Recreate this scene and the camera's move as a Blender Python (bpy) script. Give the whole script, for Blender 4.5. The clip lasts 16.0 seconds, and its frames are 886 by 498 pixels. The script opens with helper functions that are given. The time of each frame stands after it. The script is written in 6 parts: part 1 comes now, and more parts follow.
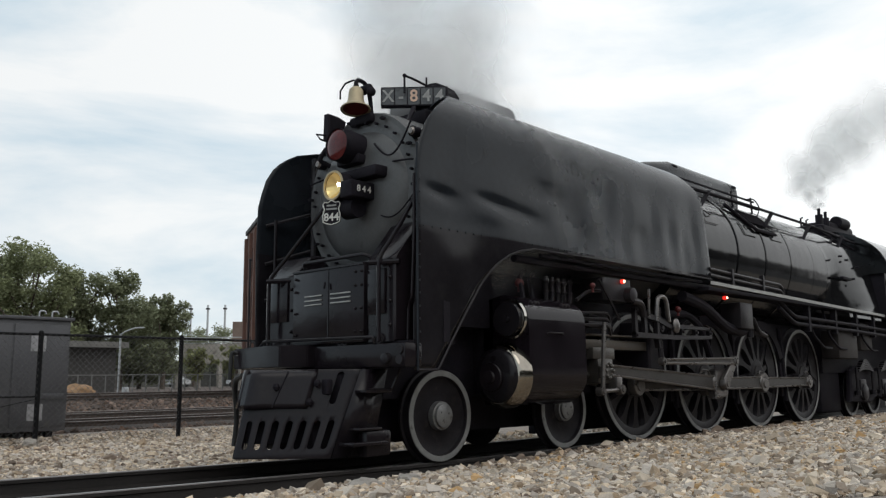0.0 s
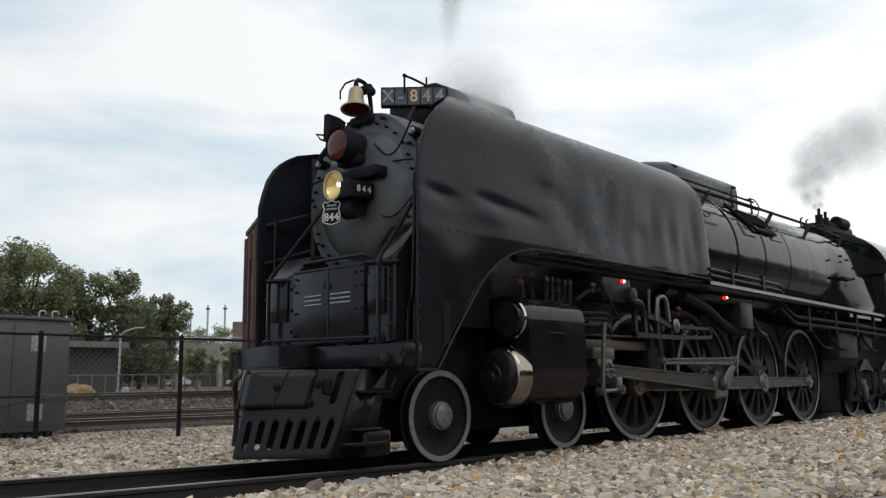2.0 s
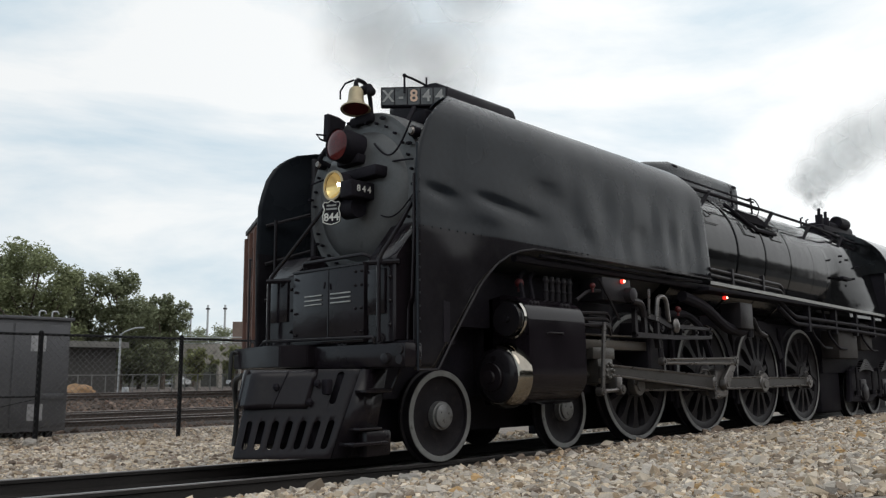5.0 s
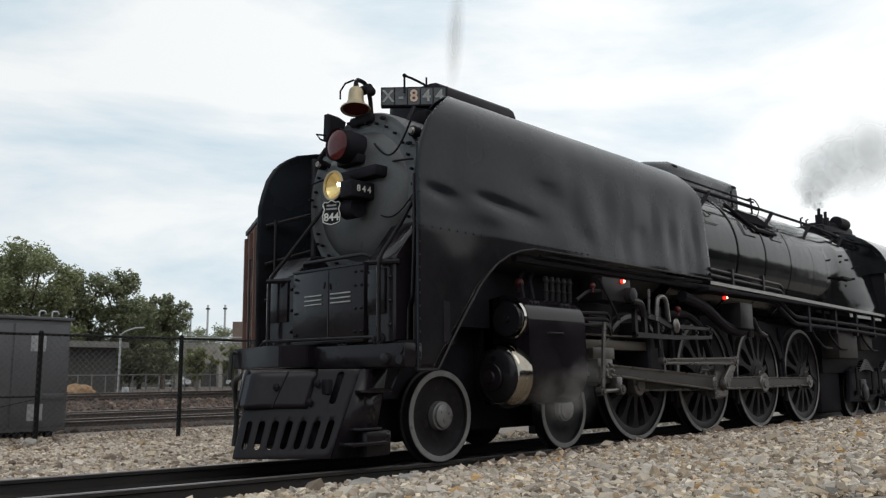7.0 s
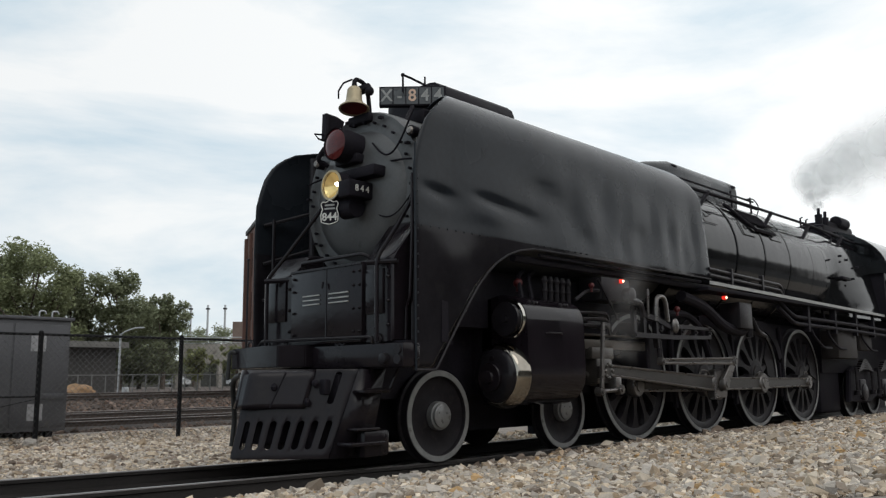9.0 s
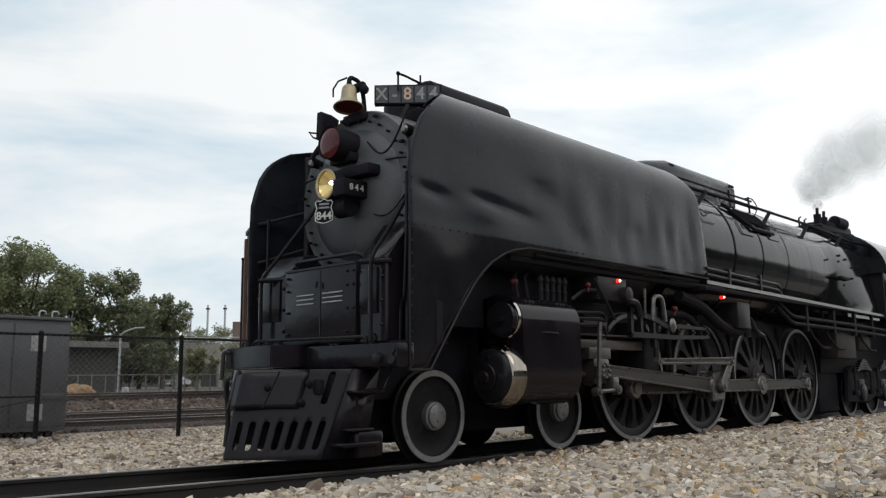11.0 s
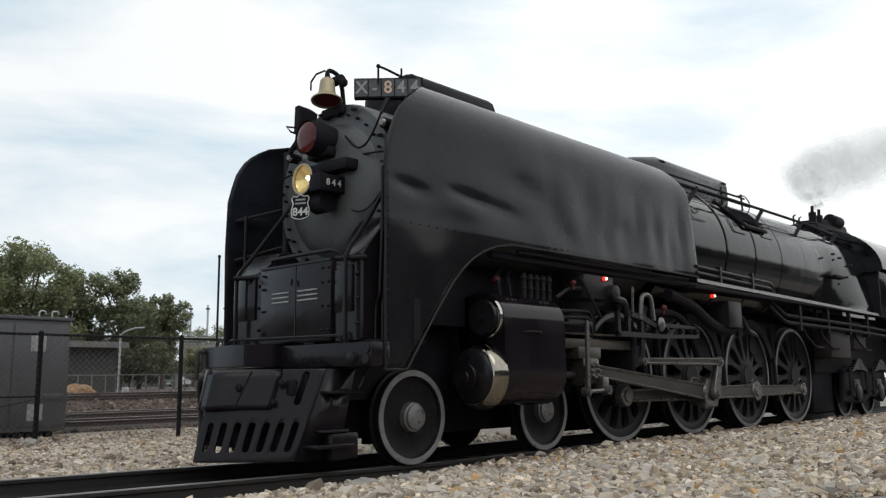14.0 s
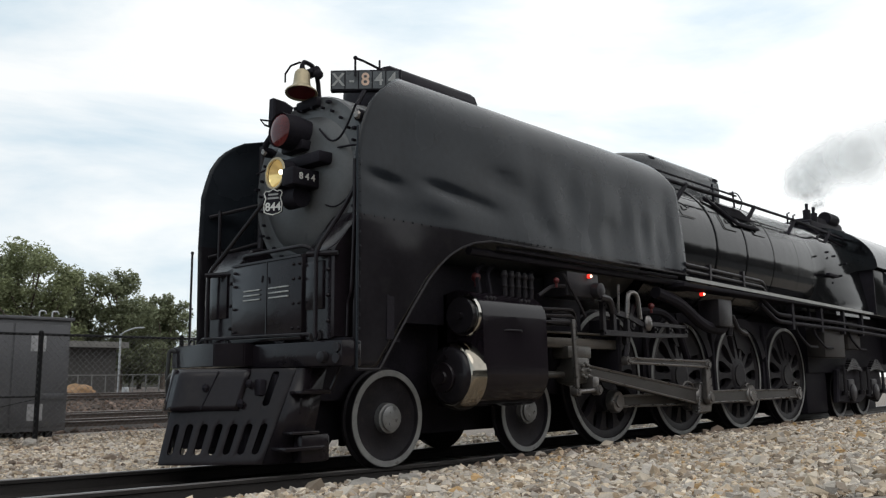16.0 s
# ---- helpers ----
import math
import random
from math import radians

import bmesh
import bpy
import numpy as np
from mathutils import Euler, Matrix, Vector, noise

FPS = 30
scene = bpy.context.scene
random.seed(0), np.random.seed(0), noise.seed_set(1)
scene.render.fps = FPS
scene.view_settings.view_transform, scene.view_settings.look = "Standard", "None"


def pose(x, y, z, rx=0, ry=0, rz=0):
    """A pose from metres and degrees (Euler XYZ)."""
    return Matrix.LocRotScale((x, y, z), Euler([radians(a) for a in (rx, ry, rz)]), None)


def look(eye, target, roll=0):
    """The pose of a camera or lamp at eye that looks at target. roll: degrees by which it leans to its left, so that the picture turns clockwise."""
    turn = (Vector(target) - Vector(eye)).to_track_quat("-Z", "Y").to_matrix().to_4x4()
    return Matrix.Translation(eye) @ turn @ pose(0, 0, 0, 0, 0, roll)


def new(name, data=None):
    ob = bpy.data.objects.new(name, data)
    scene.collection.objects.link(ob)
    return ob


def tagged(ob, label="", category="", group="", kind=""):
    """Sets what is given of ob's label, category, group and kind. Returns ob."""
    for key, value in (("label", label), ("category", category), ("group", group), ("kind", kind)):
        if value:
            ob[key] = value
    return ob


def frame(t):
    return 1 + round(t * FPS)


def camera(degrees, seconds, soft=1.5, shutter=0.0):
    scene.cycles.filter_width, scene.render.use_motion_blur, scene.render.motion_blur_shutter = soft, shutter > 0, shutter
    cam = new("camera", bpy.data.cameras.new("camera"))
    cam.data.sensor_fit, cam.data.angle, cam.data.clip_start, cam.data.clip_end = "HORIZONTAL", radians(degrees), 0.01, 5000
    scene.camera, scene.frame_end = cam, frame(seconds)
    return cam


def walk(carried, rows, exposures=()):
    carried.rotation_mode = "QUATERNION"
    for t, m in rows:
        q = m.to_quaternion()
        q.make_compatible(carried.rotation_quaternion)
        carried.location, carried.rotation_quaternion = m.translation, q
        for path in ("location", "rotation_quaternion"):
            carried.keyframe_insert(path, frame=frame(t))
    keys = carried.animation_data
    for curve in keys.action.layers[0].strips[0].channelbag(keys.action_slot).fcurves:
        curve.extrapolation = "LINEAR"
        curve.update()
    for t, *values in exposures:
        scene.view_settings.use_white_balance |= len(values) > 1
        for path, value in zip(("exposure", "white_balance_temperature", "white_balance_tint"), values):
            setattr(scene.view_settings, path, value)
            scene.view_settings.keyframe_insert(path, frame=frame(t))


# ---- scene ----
# ---- camera ----
cam = camera(55.28, 16.0, soft=1.25)
EYE = (-7.193, -7.631, 0.928)
YAW, PITCH, ROLL = 46.793, 8.792, -0.56
AIM = (EYE[0] + math.sin(radians(YAW)) * math.cos(radians(PITCH)),
       EYE[1] + math.cos(radians(YAW)) * math.cos(radians(PITCH)),
       EYE[2] + math.sin(radians(PITCH)))
walk(cam, [(0.0, look(EYE, AIM, ROLL)), (16.0, look(EYE, AIM, ROLL))], exposures=[(0.0, 0.0), (9.0, 0.0), (12.5, 0.03), (16.0, 0.12)])

# ---- world and sun ----
SUN_EL, SUN_AZ = radians(55), radians(150)
world = bpy.data.worlds.new("overcast_sky")
scene.world = world
world.use_nodes = True
wt = world.node_tree
wt.nodes.clear()


def wnode(kind, **props):
    n = wt.nodes.new(kind)
    for k, v in props.items():
        n.inputs[k].default_value = v
    return n


sky = wt.nodes.new("ShaderNodeTexSky")
sky.sky_type = "NISHITA"
sky.sun_disc = False
sky.sun_elevation, sky.sun_rotation = SUN_EL, SUN_AZ
sky_bg = wnode("ShaderNodeBackground", Strength=0.13)
wt.links.new(sky.outputs[0], sky_bg.inputs["Color"])
w_co = wt.nodes.new("ShaderNodeTexCoord")
w_map = wt.nodes.new("ShaderNodeMapping")
w_map.inputs["Scale"].default_value = (1.0, 1.0, 3.6)
w_map.inputs["Rotation"].default_value = (0.0, radians(9), radians(150))
wt.links.new(w_co.outputs["Generated"], w_map.inputs["Vector"])
w_n1 = wnode("ShaderNodeTexNoise", Scale=2.3, Detail=8.0, Roughness=0.55, Distortion=0.35)
wt.links.new(w_map.outputs[0], w_n1.inputs["Vector"])
w_r1 = wt.nodes.new("ShaderNodeValToRGB")
w_r1.color_ramp.elements[0].position, w_r1.color_ramp.elements[0].color = 0.36, (0, 0, 0, 1)
w_r1.color_ramp.elements[1].position, w_r1.color_ramp.elements[1].color = 0.56, (1, 1, 1, 1)
# the cloud thins and darkens away from the bright side of the sky
w_dot = wt.nodes.new("ShaderNodeVectorMath")
w_dot.operation = "DOT_PRODUCT"
w_dot.inputs[1].default_value = (0.70, -0.64, 0.32)
wt.links.new(w_co.outputs["Generated"], w_dot.inputs[0])
w_side = wnode("ShaderNodeMath")
w_side.operation = "MULTIPLY_ADD"
w_side.inputs[1].default_value = 0.22
wt.links.new(w_dot.outputs["Value"], w_side.inputs[0])
wt.links.new(w_n1.outputs[0], w_side.inputs[2])
w_lum = wt.nodes.new("ShaderNodeMapRange")
for w_key, w_val in (("From Min", -0.45), ("From Max", 0.35), ("To Min", 1.04), ("To Max", 1.20)):
    w_lum.inputs[w_key].default_value = w_val
wt.links.new(w_dot.outputs["Value"], w_lum.inputs["Value"])
wt.links.new(w_side.outputs[0], w_r1.inputs[0])
w_col = wt.nodes.new("ShaderNodeValToRGB")
w_col.color_ramp.elements[0].position, w_col.color_ramp.elements[0].color = 0.0, (0.58, 0.69, 0.76, 1)
w_col.color_ramp.elements[1].position, w_col.color_ramp.elements[1].color = 1.0, (0.885, 0.90, 0.895, 1)
wt.links.new(w_r1.outputs[0], w_col.inputs[0])
cloud_bg = wnode("ShaderNodeBackground", Strength=1.22)
wt.links.new(w_col.outputs[0], cloud_bg.inputs["Color"])
wt.links.new(w_lum.outputs[0], cloud_bg.inputs["Strength"])
w_mix = wnode("ShaderNodeMixShader", Fac=0.93)
wt.links.new(sky_bg.outputs[0], w_mix.inputs[1])
wt.links.new(cloud_bg.outputs[0], w_mix.inputs[2])
w_out = wt.nodes.new("ShaderNodeOutputWorld")
wt.links.new(w_mix.outputs[0], w_out.inputs["Surface"])

sun_data = bpy.data.lights.new("sun", "SUN")
sun_data.energy, sun_data.angle, sun_data.color = 0.4, radians(35), (1.0, 0.96, 0.9)
sun = new("sun", sun_data)
sun.matrix_world = look((-14, -20, 30), (0, 0, 0))


# ---- materials ----
def material(name, base, rough=0.5, metal=0.0, scale=6.0, vary=0.25, bump=0.0, bump_scale=60.0, stain=None,
             stain_at=0.62, random_by="", spec=0.5, rough_vary=0.12, stretch=(1, 1, 1), emit=None, palette=None):
    """A node material with variation at two scales, optional stains, fine relief and changes from piece to piece."""
    m = bpy.data.materials.new(name)
    m.use_nodes = True
    nt = m.node_tree
    b = nt.nodes["Principled BSDF"]
    b.inputs["Metallic"].default_value = metal
    b.inputs["Specular IOR Level"].default_value = spec
    co = nt.nodes.new("ShaderNodeTexCoord")
    mp = nt.nodes.new("ShaderNodeMapping")
    mp.inputs["Scale"].default_value = stretch
    nt.links.new(co.outputs["Object"], mp.inputs["Vector"])

    def noise_at(sc, detail=4.0):
        n = nt.nodes.new("ShaderNodeTexNoise")
        n.inputs["Scale"].default_value, n.inputs["Detail"].default_value = sc, detail
        nt.links.new(mp.outputs[0], n.inputs["Vector"])
        return n.outputs[0]

    def math_node(op, a, c):
        n = nt.nodes.new("ShaderNodeMath")
        n.operation = op
        for i, v in enumerate((a, c)):
            if isinstance(v, (int, float)):
                n.inputs[i].default_value = v
            else:
                nt.links.new(v, n.inputs[i])
        return n.outputs[0]

    big, fine = noise_at(scale), noise_at(scale * 11, 3.0)
    mixed = math_node("ADD", math_node("MULTIPLY", big, 0.65), math_node("MULTIPLY", fine, 0.35))
    ramp = nt.nodes.new("ShaderNodeValToRGB")
    e = ramp.color_ramp.elements
    e[0].position, e[1].position = 0.3, 0.7
    e[0].color = (*[c * (1 - vary) for c in base], 1)
    e[1].color = (*[min(1, c * (1 + vary)) for c in base], 1)
    nt.links.new(mixed, ramp.inputs[0])
    colour = ramp.outputs[0]
    if stain:
        sr = nt.nodes.new("ShaderNodeValToRGB")
        sr.color_ramp.elements[0].position, sr.color_ramp.elements[1].position = stain_at, stain_at + 0.12
        nt.links.new(noise_at(scale * 1.7, 6.0), sr.inputs[0])
        mx = nt.nodes.new("ShaderNodeMixRGB")
        nt.links.new(sr.outputs[0], mx.inputs[0])
        nt.links.new(colour, mx.inputs[1])
        mx.inputs[2].default_value = (*stain, 1)
        colour = mx.outputs[0]
    if random_by:
        if random_by == "island":
            rnd = nt.nodes.new("ShaderNodeNewGeometry").outputs["Random Per Island"]
        else:
            rnd = nt.nodes.new("ShaderNodeObjectInfo").outputs["Random"]
        hs = nt.nodes.new("ShaderNodeHueSaturation")
        nt.links.new(math_node("ADD", math_node("MULTIPLY", rnd, 0.6), 0.7), hs.inputs["Value"])
        nt.links.new(colour, hs.inputs["Color"])
        colour = hs.outputs[0]
        if palette:
            pr = nt.nodes.new("ShaderNodeValToRGB")
            pr.color_ramp.interpolation = "CONSTANT"
            while len(pr.color_ramp.elements) < len(palette):
                pr.color_ramp.elements.new(0.5)
            for i, (at, c) in enumerate(palette):
                pr.color_ramp.elements[i].position, pr.color_ramp.elements[i].color = at, (*c, 1)
            wn = nt.nodes.new("ShaderNodeTexWhiteNoise")
            wn.noise_dimensions = "1D"
            nt.links.new(math_node("MULTIPLY", rnd, 91.7), wn.inputs["W"])
            nt.links.new(wn.outputs["Value"], pr.inputs[0])
            mu = nt.nodes.new("ShaderNodeMixRGB")
            mu.blend_type = "MULTIPLY"
            mu.inputs[0].default_value = 1.0
            nt.links.new(colour, mu.inputs[1])
            nt.links.new(pr.outputs[0], mu.inputs[2])
            colour = mu.outputs[0]
    nt.links.new(colour, b.inputs["Base Color"])
    nt.links.new(math_node("ADD", math_node("MULTIPLY", math_node("SUBTRACT", big, 0.5), rough_vary * 2), rough),
                 b.inputs["Roughness"])
    if bump:
        bn = nt.nodes.new("ShaderNodeBump")
        bn.inputs["Strength"].default_value, bn.inputs["Distance"].default_value = bump, 0.01
        nt.links.new(noise_at(bump_scale, 5.0), bn.inputs["Height"])
        nt.links.new(bn.outputs[0], b.inputs["Normal"])
    if emit:
        b.inputs["Emission Color"].default_value = (*emit[:3], 1)
        b.inputs["Emission Strength"].default_value = emit[3]
    return m


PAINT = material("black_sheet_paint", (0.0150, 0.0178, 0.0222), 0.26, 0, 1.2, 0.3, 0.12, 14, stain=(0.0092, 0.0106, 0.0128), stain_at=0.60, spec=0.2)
# Darker gloss copy of the sheet paint; mirrored darkness is in its colour.
LOWER = material("gloss_black_dark_reflection", (0.0135, 0.0122, 0.0145), 0.15, 0, 1.6, 0.3, 0.3, 3.2, stain=(0.0175, 0.0165, 0.018), stain_at=0.56, spec=0.2)
GLOSS = material("gloss_black_jacket", (0.0075, 0.0076, 0.0084), 0.12, 0, 1.5, 0.25, 0.55, 2.4, stain=(0.008, 0.0078, 0.0075), spec=0.30)
SOOT = material("sooty_black", (0.0150, 0.0133, 0.0172), 0.60, 0, 4, 0.4, 0.3, 40, stain=(0.021, 0.018, 0.019), spec=0.08)
FRONT = material("graphite_smokebox", (0.072, 0.072, 0.073), 0.42, 0, 2.5, 0.25, 0.15, 40, stain=(0.050, 0.049, 0.049))
PILOT = material("satin_black_pilot", (0.0115, 0.0090, 0.0112), 0.18, 0, 2.5, 0.3, 0.3, 9, stain=(0.018, 0.0152, 0.0158), stain_at=0.62, spec=0.23)
TYRE = material("grey_painted_tyre", (0.19, 0.19, 0.186), 0.55, 0, 9, 0.25, 0.2, 60, stain=(0.09, 0.085, 0.08))
SPOKE = material("dusty_black_wheel", (0.0175, 0.0157, 0.0182), 0.45, 0, 6, 0.35, 0.2, 50, stain=(0.027, 0.0235, 0.0235), stain_at=0.58, spec=0.13)
HUB = material("grey_hub_steel", (0.20, 0.20, 0.20), 0.4, 0.4, 8, 0.25, 0.2, 70, stain=(0.08, 0.075, 0.07))
STEEL = material("oily_rod_steel", (0.150, 0.140, 0.135), 0.30, 0.75, 7, 0.3, 0.2, 70, stain=(0.075, 0.067, 0.06), stretch=(0.4, 1, 2))
FLUTE = material("shade_darkened_flute", (0.055, 0.051, 0.049), 0.42, 0.6, 5, 0.35, 0.2, 60, stain=(0.03, 0.026, 0.023), stretch=(0.4, 1, 2))
DULL = material("dull_grey_casting", (0.0240, 0.0216, 0.0245), 0.42, 0.3, 6, 0.35, 0.3, 50, stain=(0.035, 0.030, 0.030), spec=0.22)
CHROME = material("polished_steel", (0.55, 0.53, 0.49), 0.10, 1.0, 1.2, 0.12, 0.02, 12)
BRASS = material("weathered_brass", (0.38, 0.315, 0.205), 0.45, 0.45, 6, 0.15, 0.1, 40, stain=(0.27, 0.21, 0.13))
REDPAINT = material("red_oxide_paint", (0.09, 0.008, 0.009), 0.5, 0, 6, 0.25, 0.1, 40)
EDGE = material("pale_grey_edge", (0.30, 0.30, 0.29), 0.45, 0.1, 5, 0.2, 0.1, 40)
WHITE = material("white_lettering", (0.62, 0.61, 0.57), 0.6, 0, 9, 0.2)
GREYTEXT = material("faded_lettering", (0.30, 0.30, 0.29), 0.6, 0, 9, 0.2)
# The numeral's lit look is only a warmer base colour.
LITTEXT = material("lit_numeral", (0.64, 0.44, 0.33), 0.6, 0, 9, 0.2)
BOARD = material("number_board_glass", (0.06, 0.063, 0.066), 0.25, 0, 6, 0.2)
LAMPGLOW = material("lit_headlamp", (0.62, 0.50, 0.22), 0.16, 0.7, 20, 0.2, emit=(1.0, 0.66, 0.26, 0.16))
LAMPSPOT = material("headlamp_bulb", (1, 1, 0.9), 0.2, 0, 20, 0.05, emit=(1.0, 0.92, 0.7, 9.0))
REDLENS = material("dark_red_lens", (0.045, 0.005, 0.005), 0.12, 0, 9, 0.5, spec=0.4, emit=(0.5, 0.01, 0.008, 0.03))
REDGLOW = material("lit_red_lamp", (0.9, 0.12, 0.08), 0.2, 0, 9, 0.1, emit=(1.0, 0.03, 0.02, 0.9))
BULB = material("lit_lamp_core", (1, 0.9, 0.8), 0.2, 0, 9, 0.1, emit=(1.0, 0.62, 0.4, 4.0))
CLEARLENS = material("clear_lamp_lens", (0.22, 0.19, 0.17), 0.08, 0.3, 9, 0.5, spec=0.8)
RAILSTEEL = material("rusty_rail", (0.018, 0.015, 0.014), 0.6, 0.1, 5, 0.4, 0.3, 60, stretch=(0.3, 1, 1))
RAILTOP = material("worn_rail_head", (0.16, 0.15, 0.148), 0.4, 0.7, 4, 0.2, 0.1, 60, stretch=(0.2, 1, 1))
SLEEPER = material("creosoted_timber", (0.045, 0.036, 0.03), 0.8, 0, 5, 0.4, 0.5, 40, random_by="object", stretch=(3, 0.4, 1))
STONE = material("crushed_limestone", (0.47, 0.412, 0.35), 0.85, 0, 9, 0.25, 0.6, 45, random_by="island",
                 palette=((0.0, (1.0, 1.0, 1.0)), (0.28, (1.0, 0.92, 0.80)), (0.5, (0.85, 0.86, 0.88)), (0.66, (1.25, 1.22, 1.15)), (0.8, (0.72, 0.62, 0.5)), (0.9, (0.52, 0.47, 0.42))))
STONEWARM = material("iron_stained_stone", (0.42, 0.27, 0.13), 0.85, 0, 9, 0.3, 0.5, 45, random_by="island")
STONEDARK = material("dark_stone", (0.185, 0.14, 0.108), 0.85, 0, 9, 0.3, 0.5, 45, random_by="island")
GRIT = material("gravel_bed", (0.235, 0.203, 0.176), 0.9, 0, 7, 0.45, 1.0, 16, stain=(0.15, 0.127, 0.112))
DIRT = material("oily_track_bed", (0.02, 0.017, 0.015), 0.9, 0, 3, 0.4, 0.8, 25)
CABINET = material("grey_painted_steel_cabinet", (0.070, 0.070, 0.077), 0.5, 0, 2, 0.15, 0.1, 30, stain=(0.085, 0.082, 0.08))
GALV = material("galvanised_steel", (0.42, 0.43, 0.44), 0.45, 0.5, 8, 0.2, 0.1, 50)
FENCEPAINT = material("black_fence_pipe", (0.010, 0.010, 0.011), 0.6, 0, 8, 0.25, spec=0.1)
WIRE = material("fence_wire", (0.10, 0.10, 0.10), 0.5, 0.3, 8, 0.25)
BARK = material("tree_bark", (0.09, 0.07, 0.055), 0.9, 0, 4, 0.35, 0.6, 20)
BRICK = material("red_brick", (0.13, 0.068, 0.052), 0.85, 0, 1.2, 0.3, 0.3, 12, stain=(0.085, 0.05, 0.04))
CONCRETE = material("weathered_concrete", (0.33, 0.31, 0.28), 0.85, 0, 0.8, 0.2, 0.3, 8, stain=(0.2, 0.185, 0.165))
DARKWALL = material("dark_warehouse_wall", (0.055, 0.052, 0.05), 0.8, 0, 0.6, 0.3)
ROOFING = material("grey_roofing", (0.17, 0.165, 0.155), 0.8, 0, 0.8, 0.2)
GLASS = material("dark_window_glass", (0.02, 0.024, 0.03), 0.06, 0, 3, 0.2)
CARPAINT = material("silver_car_paint", (0.5, 0.51, 0.52), 0.25, 0.3, 3, 0.1)
EARTH = material("orange_earth", (0.30, 0.185, 0.10), 0.9, 0, 1.5, 0.3, 0.5, 10)
RUBBER = material("black_rubber", (0.02, 0.02, 0.02), 0.7, 0, 9, 0.2)


def leaf_material(name, base):
    m = material(name, base, 0.6, 0, 0.6, 0.3, random_by="island", spec=0.2)
    nt = m.node_tree
    b = nt.nodes["Principled BSDF"]
    tl = nt.nodes.new("ShaderNodeBsdfTranslucent")
    nt.links.new(b.inputs["Base Color"].links[0].from_socket, tl.inputs["Color"])
    mx = nt.nodes.new("ShaderNodeMixShader")
    mx.inputs[0].default_value = 0.42
    nt.links.new(b.outputs[0], mx.inputs[1])
    nt.links.new(tl.outputs[0], mx.inputs[2])
    nt.links.new(mx.outputs[0], nt.nodes["Material Output"].inputs["Surface"])
    return m


LEAF_A = leaf_material("broad_leaves_mid_green", (0.245, 0.268, 0.150))
LEAF_B = leaf_material("broad_leaves_dark_green", (0.225, 0.245, 0.150))
LEAF_C = leaf_material("yellowish_leaves", (0.22, 0.23, 0.11))


# ---- mesh tools ----
def box(bm, x0, x1, y0, y1, z0, z1, bevel=0.0):
    vs = [bm.verts.new(c) for c in ((x0, y0, z0), (x1, y0, z0), (x1, y1, z0), (x0, y1, z0),
                                    (x0, y0, z1), (x1, y0, z1), (x1, y1, z1), (x0, y1, z1))]
    fs = [bm.faces.new([vs[i] for i in f]) for f in ((3, 2, 1, 0), (4, 5, 6, 7), (0, 1, 5, 4), (1, 2, 6, 5), (2, 3, 7, 6), (3, 0, 4, 7))]
    if bevel:
        es = list({e for f in fs for e in f.edges})
        bmesh.ops.bevel(bm, geom=es, offset=bevel, segments=2, affect="EDGES", profile=0.5)
    return vs


def frame_of(d):
    d = Vector(d).normalized()
    a = d.orthogonal().normalized()
    return a, d.cross(a)


def lathe(bm, origin, axis, profile, seg=24):
    """Turns (along, radius) pairs round an axis through origin."""
    o, d = Vector(origin), Vector(axis).normalized()
    a, b = frame_of(d)
    rings = []
    for h, r in profile:
        if r < 1e-5:
            rings.append([bm.verts.new(o + d * h)])
        else:
            rings.append([bm.verts.new(o + d * h + (a * math.cos(k * 2 * math.pi / seg) + b * math.sin(k * 2 * math.pi / seg)) * r) for k in range(seg)])
    for p, q in zip(rings, rings[1:]):
        if len(p) == 1 and len(q) == 1:
            continue
        for k in range(seg):
            j = (k + 1) % seg
            if len(p) == 1:
                bm.faces.new((p[0], q[j], q[k]))
            elif len(q) == 1:
                bm.faces.new((p[k], p[j], q[0]))
            else:
                bm.faces.new((p[k], p[j], q[j], q[k]))


def cyl(bm, p0, p1, r, seg=12, r2=None):
    p0, p1 = Vector(p0), Vector(p1)
    n = (p1 - p0).length
    lathe(bm, p0, p1 - p0, [(0, 0), (0, r), (n, r if r2 is None else r2), (n, 0)], seg)


def tube(bm, pts, r, seg=8):
    """A round bar or pipe through the points."""
    pts = [Vector(p) for p in pts]
    a = None
    rings = []
    for i, p in enumerate(pts):
        d = (pts[min(i + 1, len(pts) - 1)] - pts[max(i - 1, 0)]).normalized()
        a = d.orthogonal().normalized() if a is None else (a - d * a.dot(d)).normalized()
        b = d.cross(a)
        rings.append([bm.verts.new(p + (a * math.cos(k * 2 * math.pi / seg) + b * math.sin(k * 2 * math.pi / seg)) * r) for k in range(seg)])
    for p, q in zip(rings, rings[1:]):
        for k in range(seg):
            bm.faces.new((p[k], p[(k + 1) % seg], q[(k + 1) % seg], q[k]))
    bm.faces.new(rings[0][::-1])
    bm.faces.new(rings[-1])


def bend(pts, r=0.08, n=4):
    """Rounds the corners of a line of points."""
    pts = [Vector(p) for p in pts]
    out = [pts[0]]
    for a, p, c in zip(pts, pts[1:], pts[2:]):
        u, v = (a - p), (c - p)
        k = min(r, u.length * 0.45, v.length * 0.45)
        s, e = p + u.normalized() * k, p + v.normalized() * k
        for i in range(n + 1):
            t = i / n
            out.append(s * (1 - t) ** 2 + p * 2 * t * (1 - t) + e * t * t)
    return out + [pts[-1]]


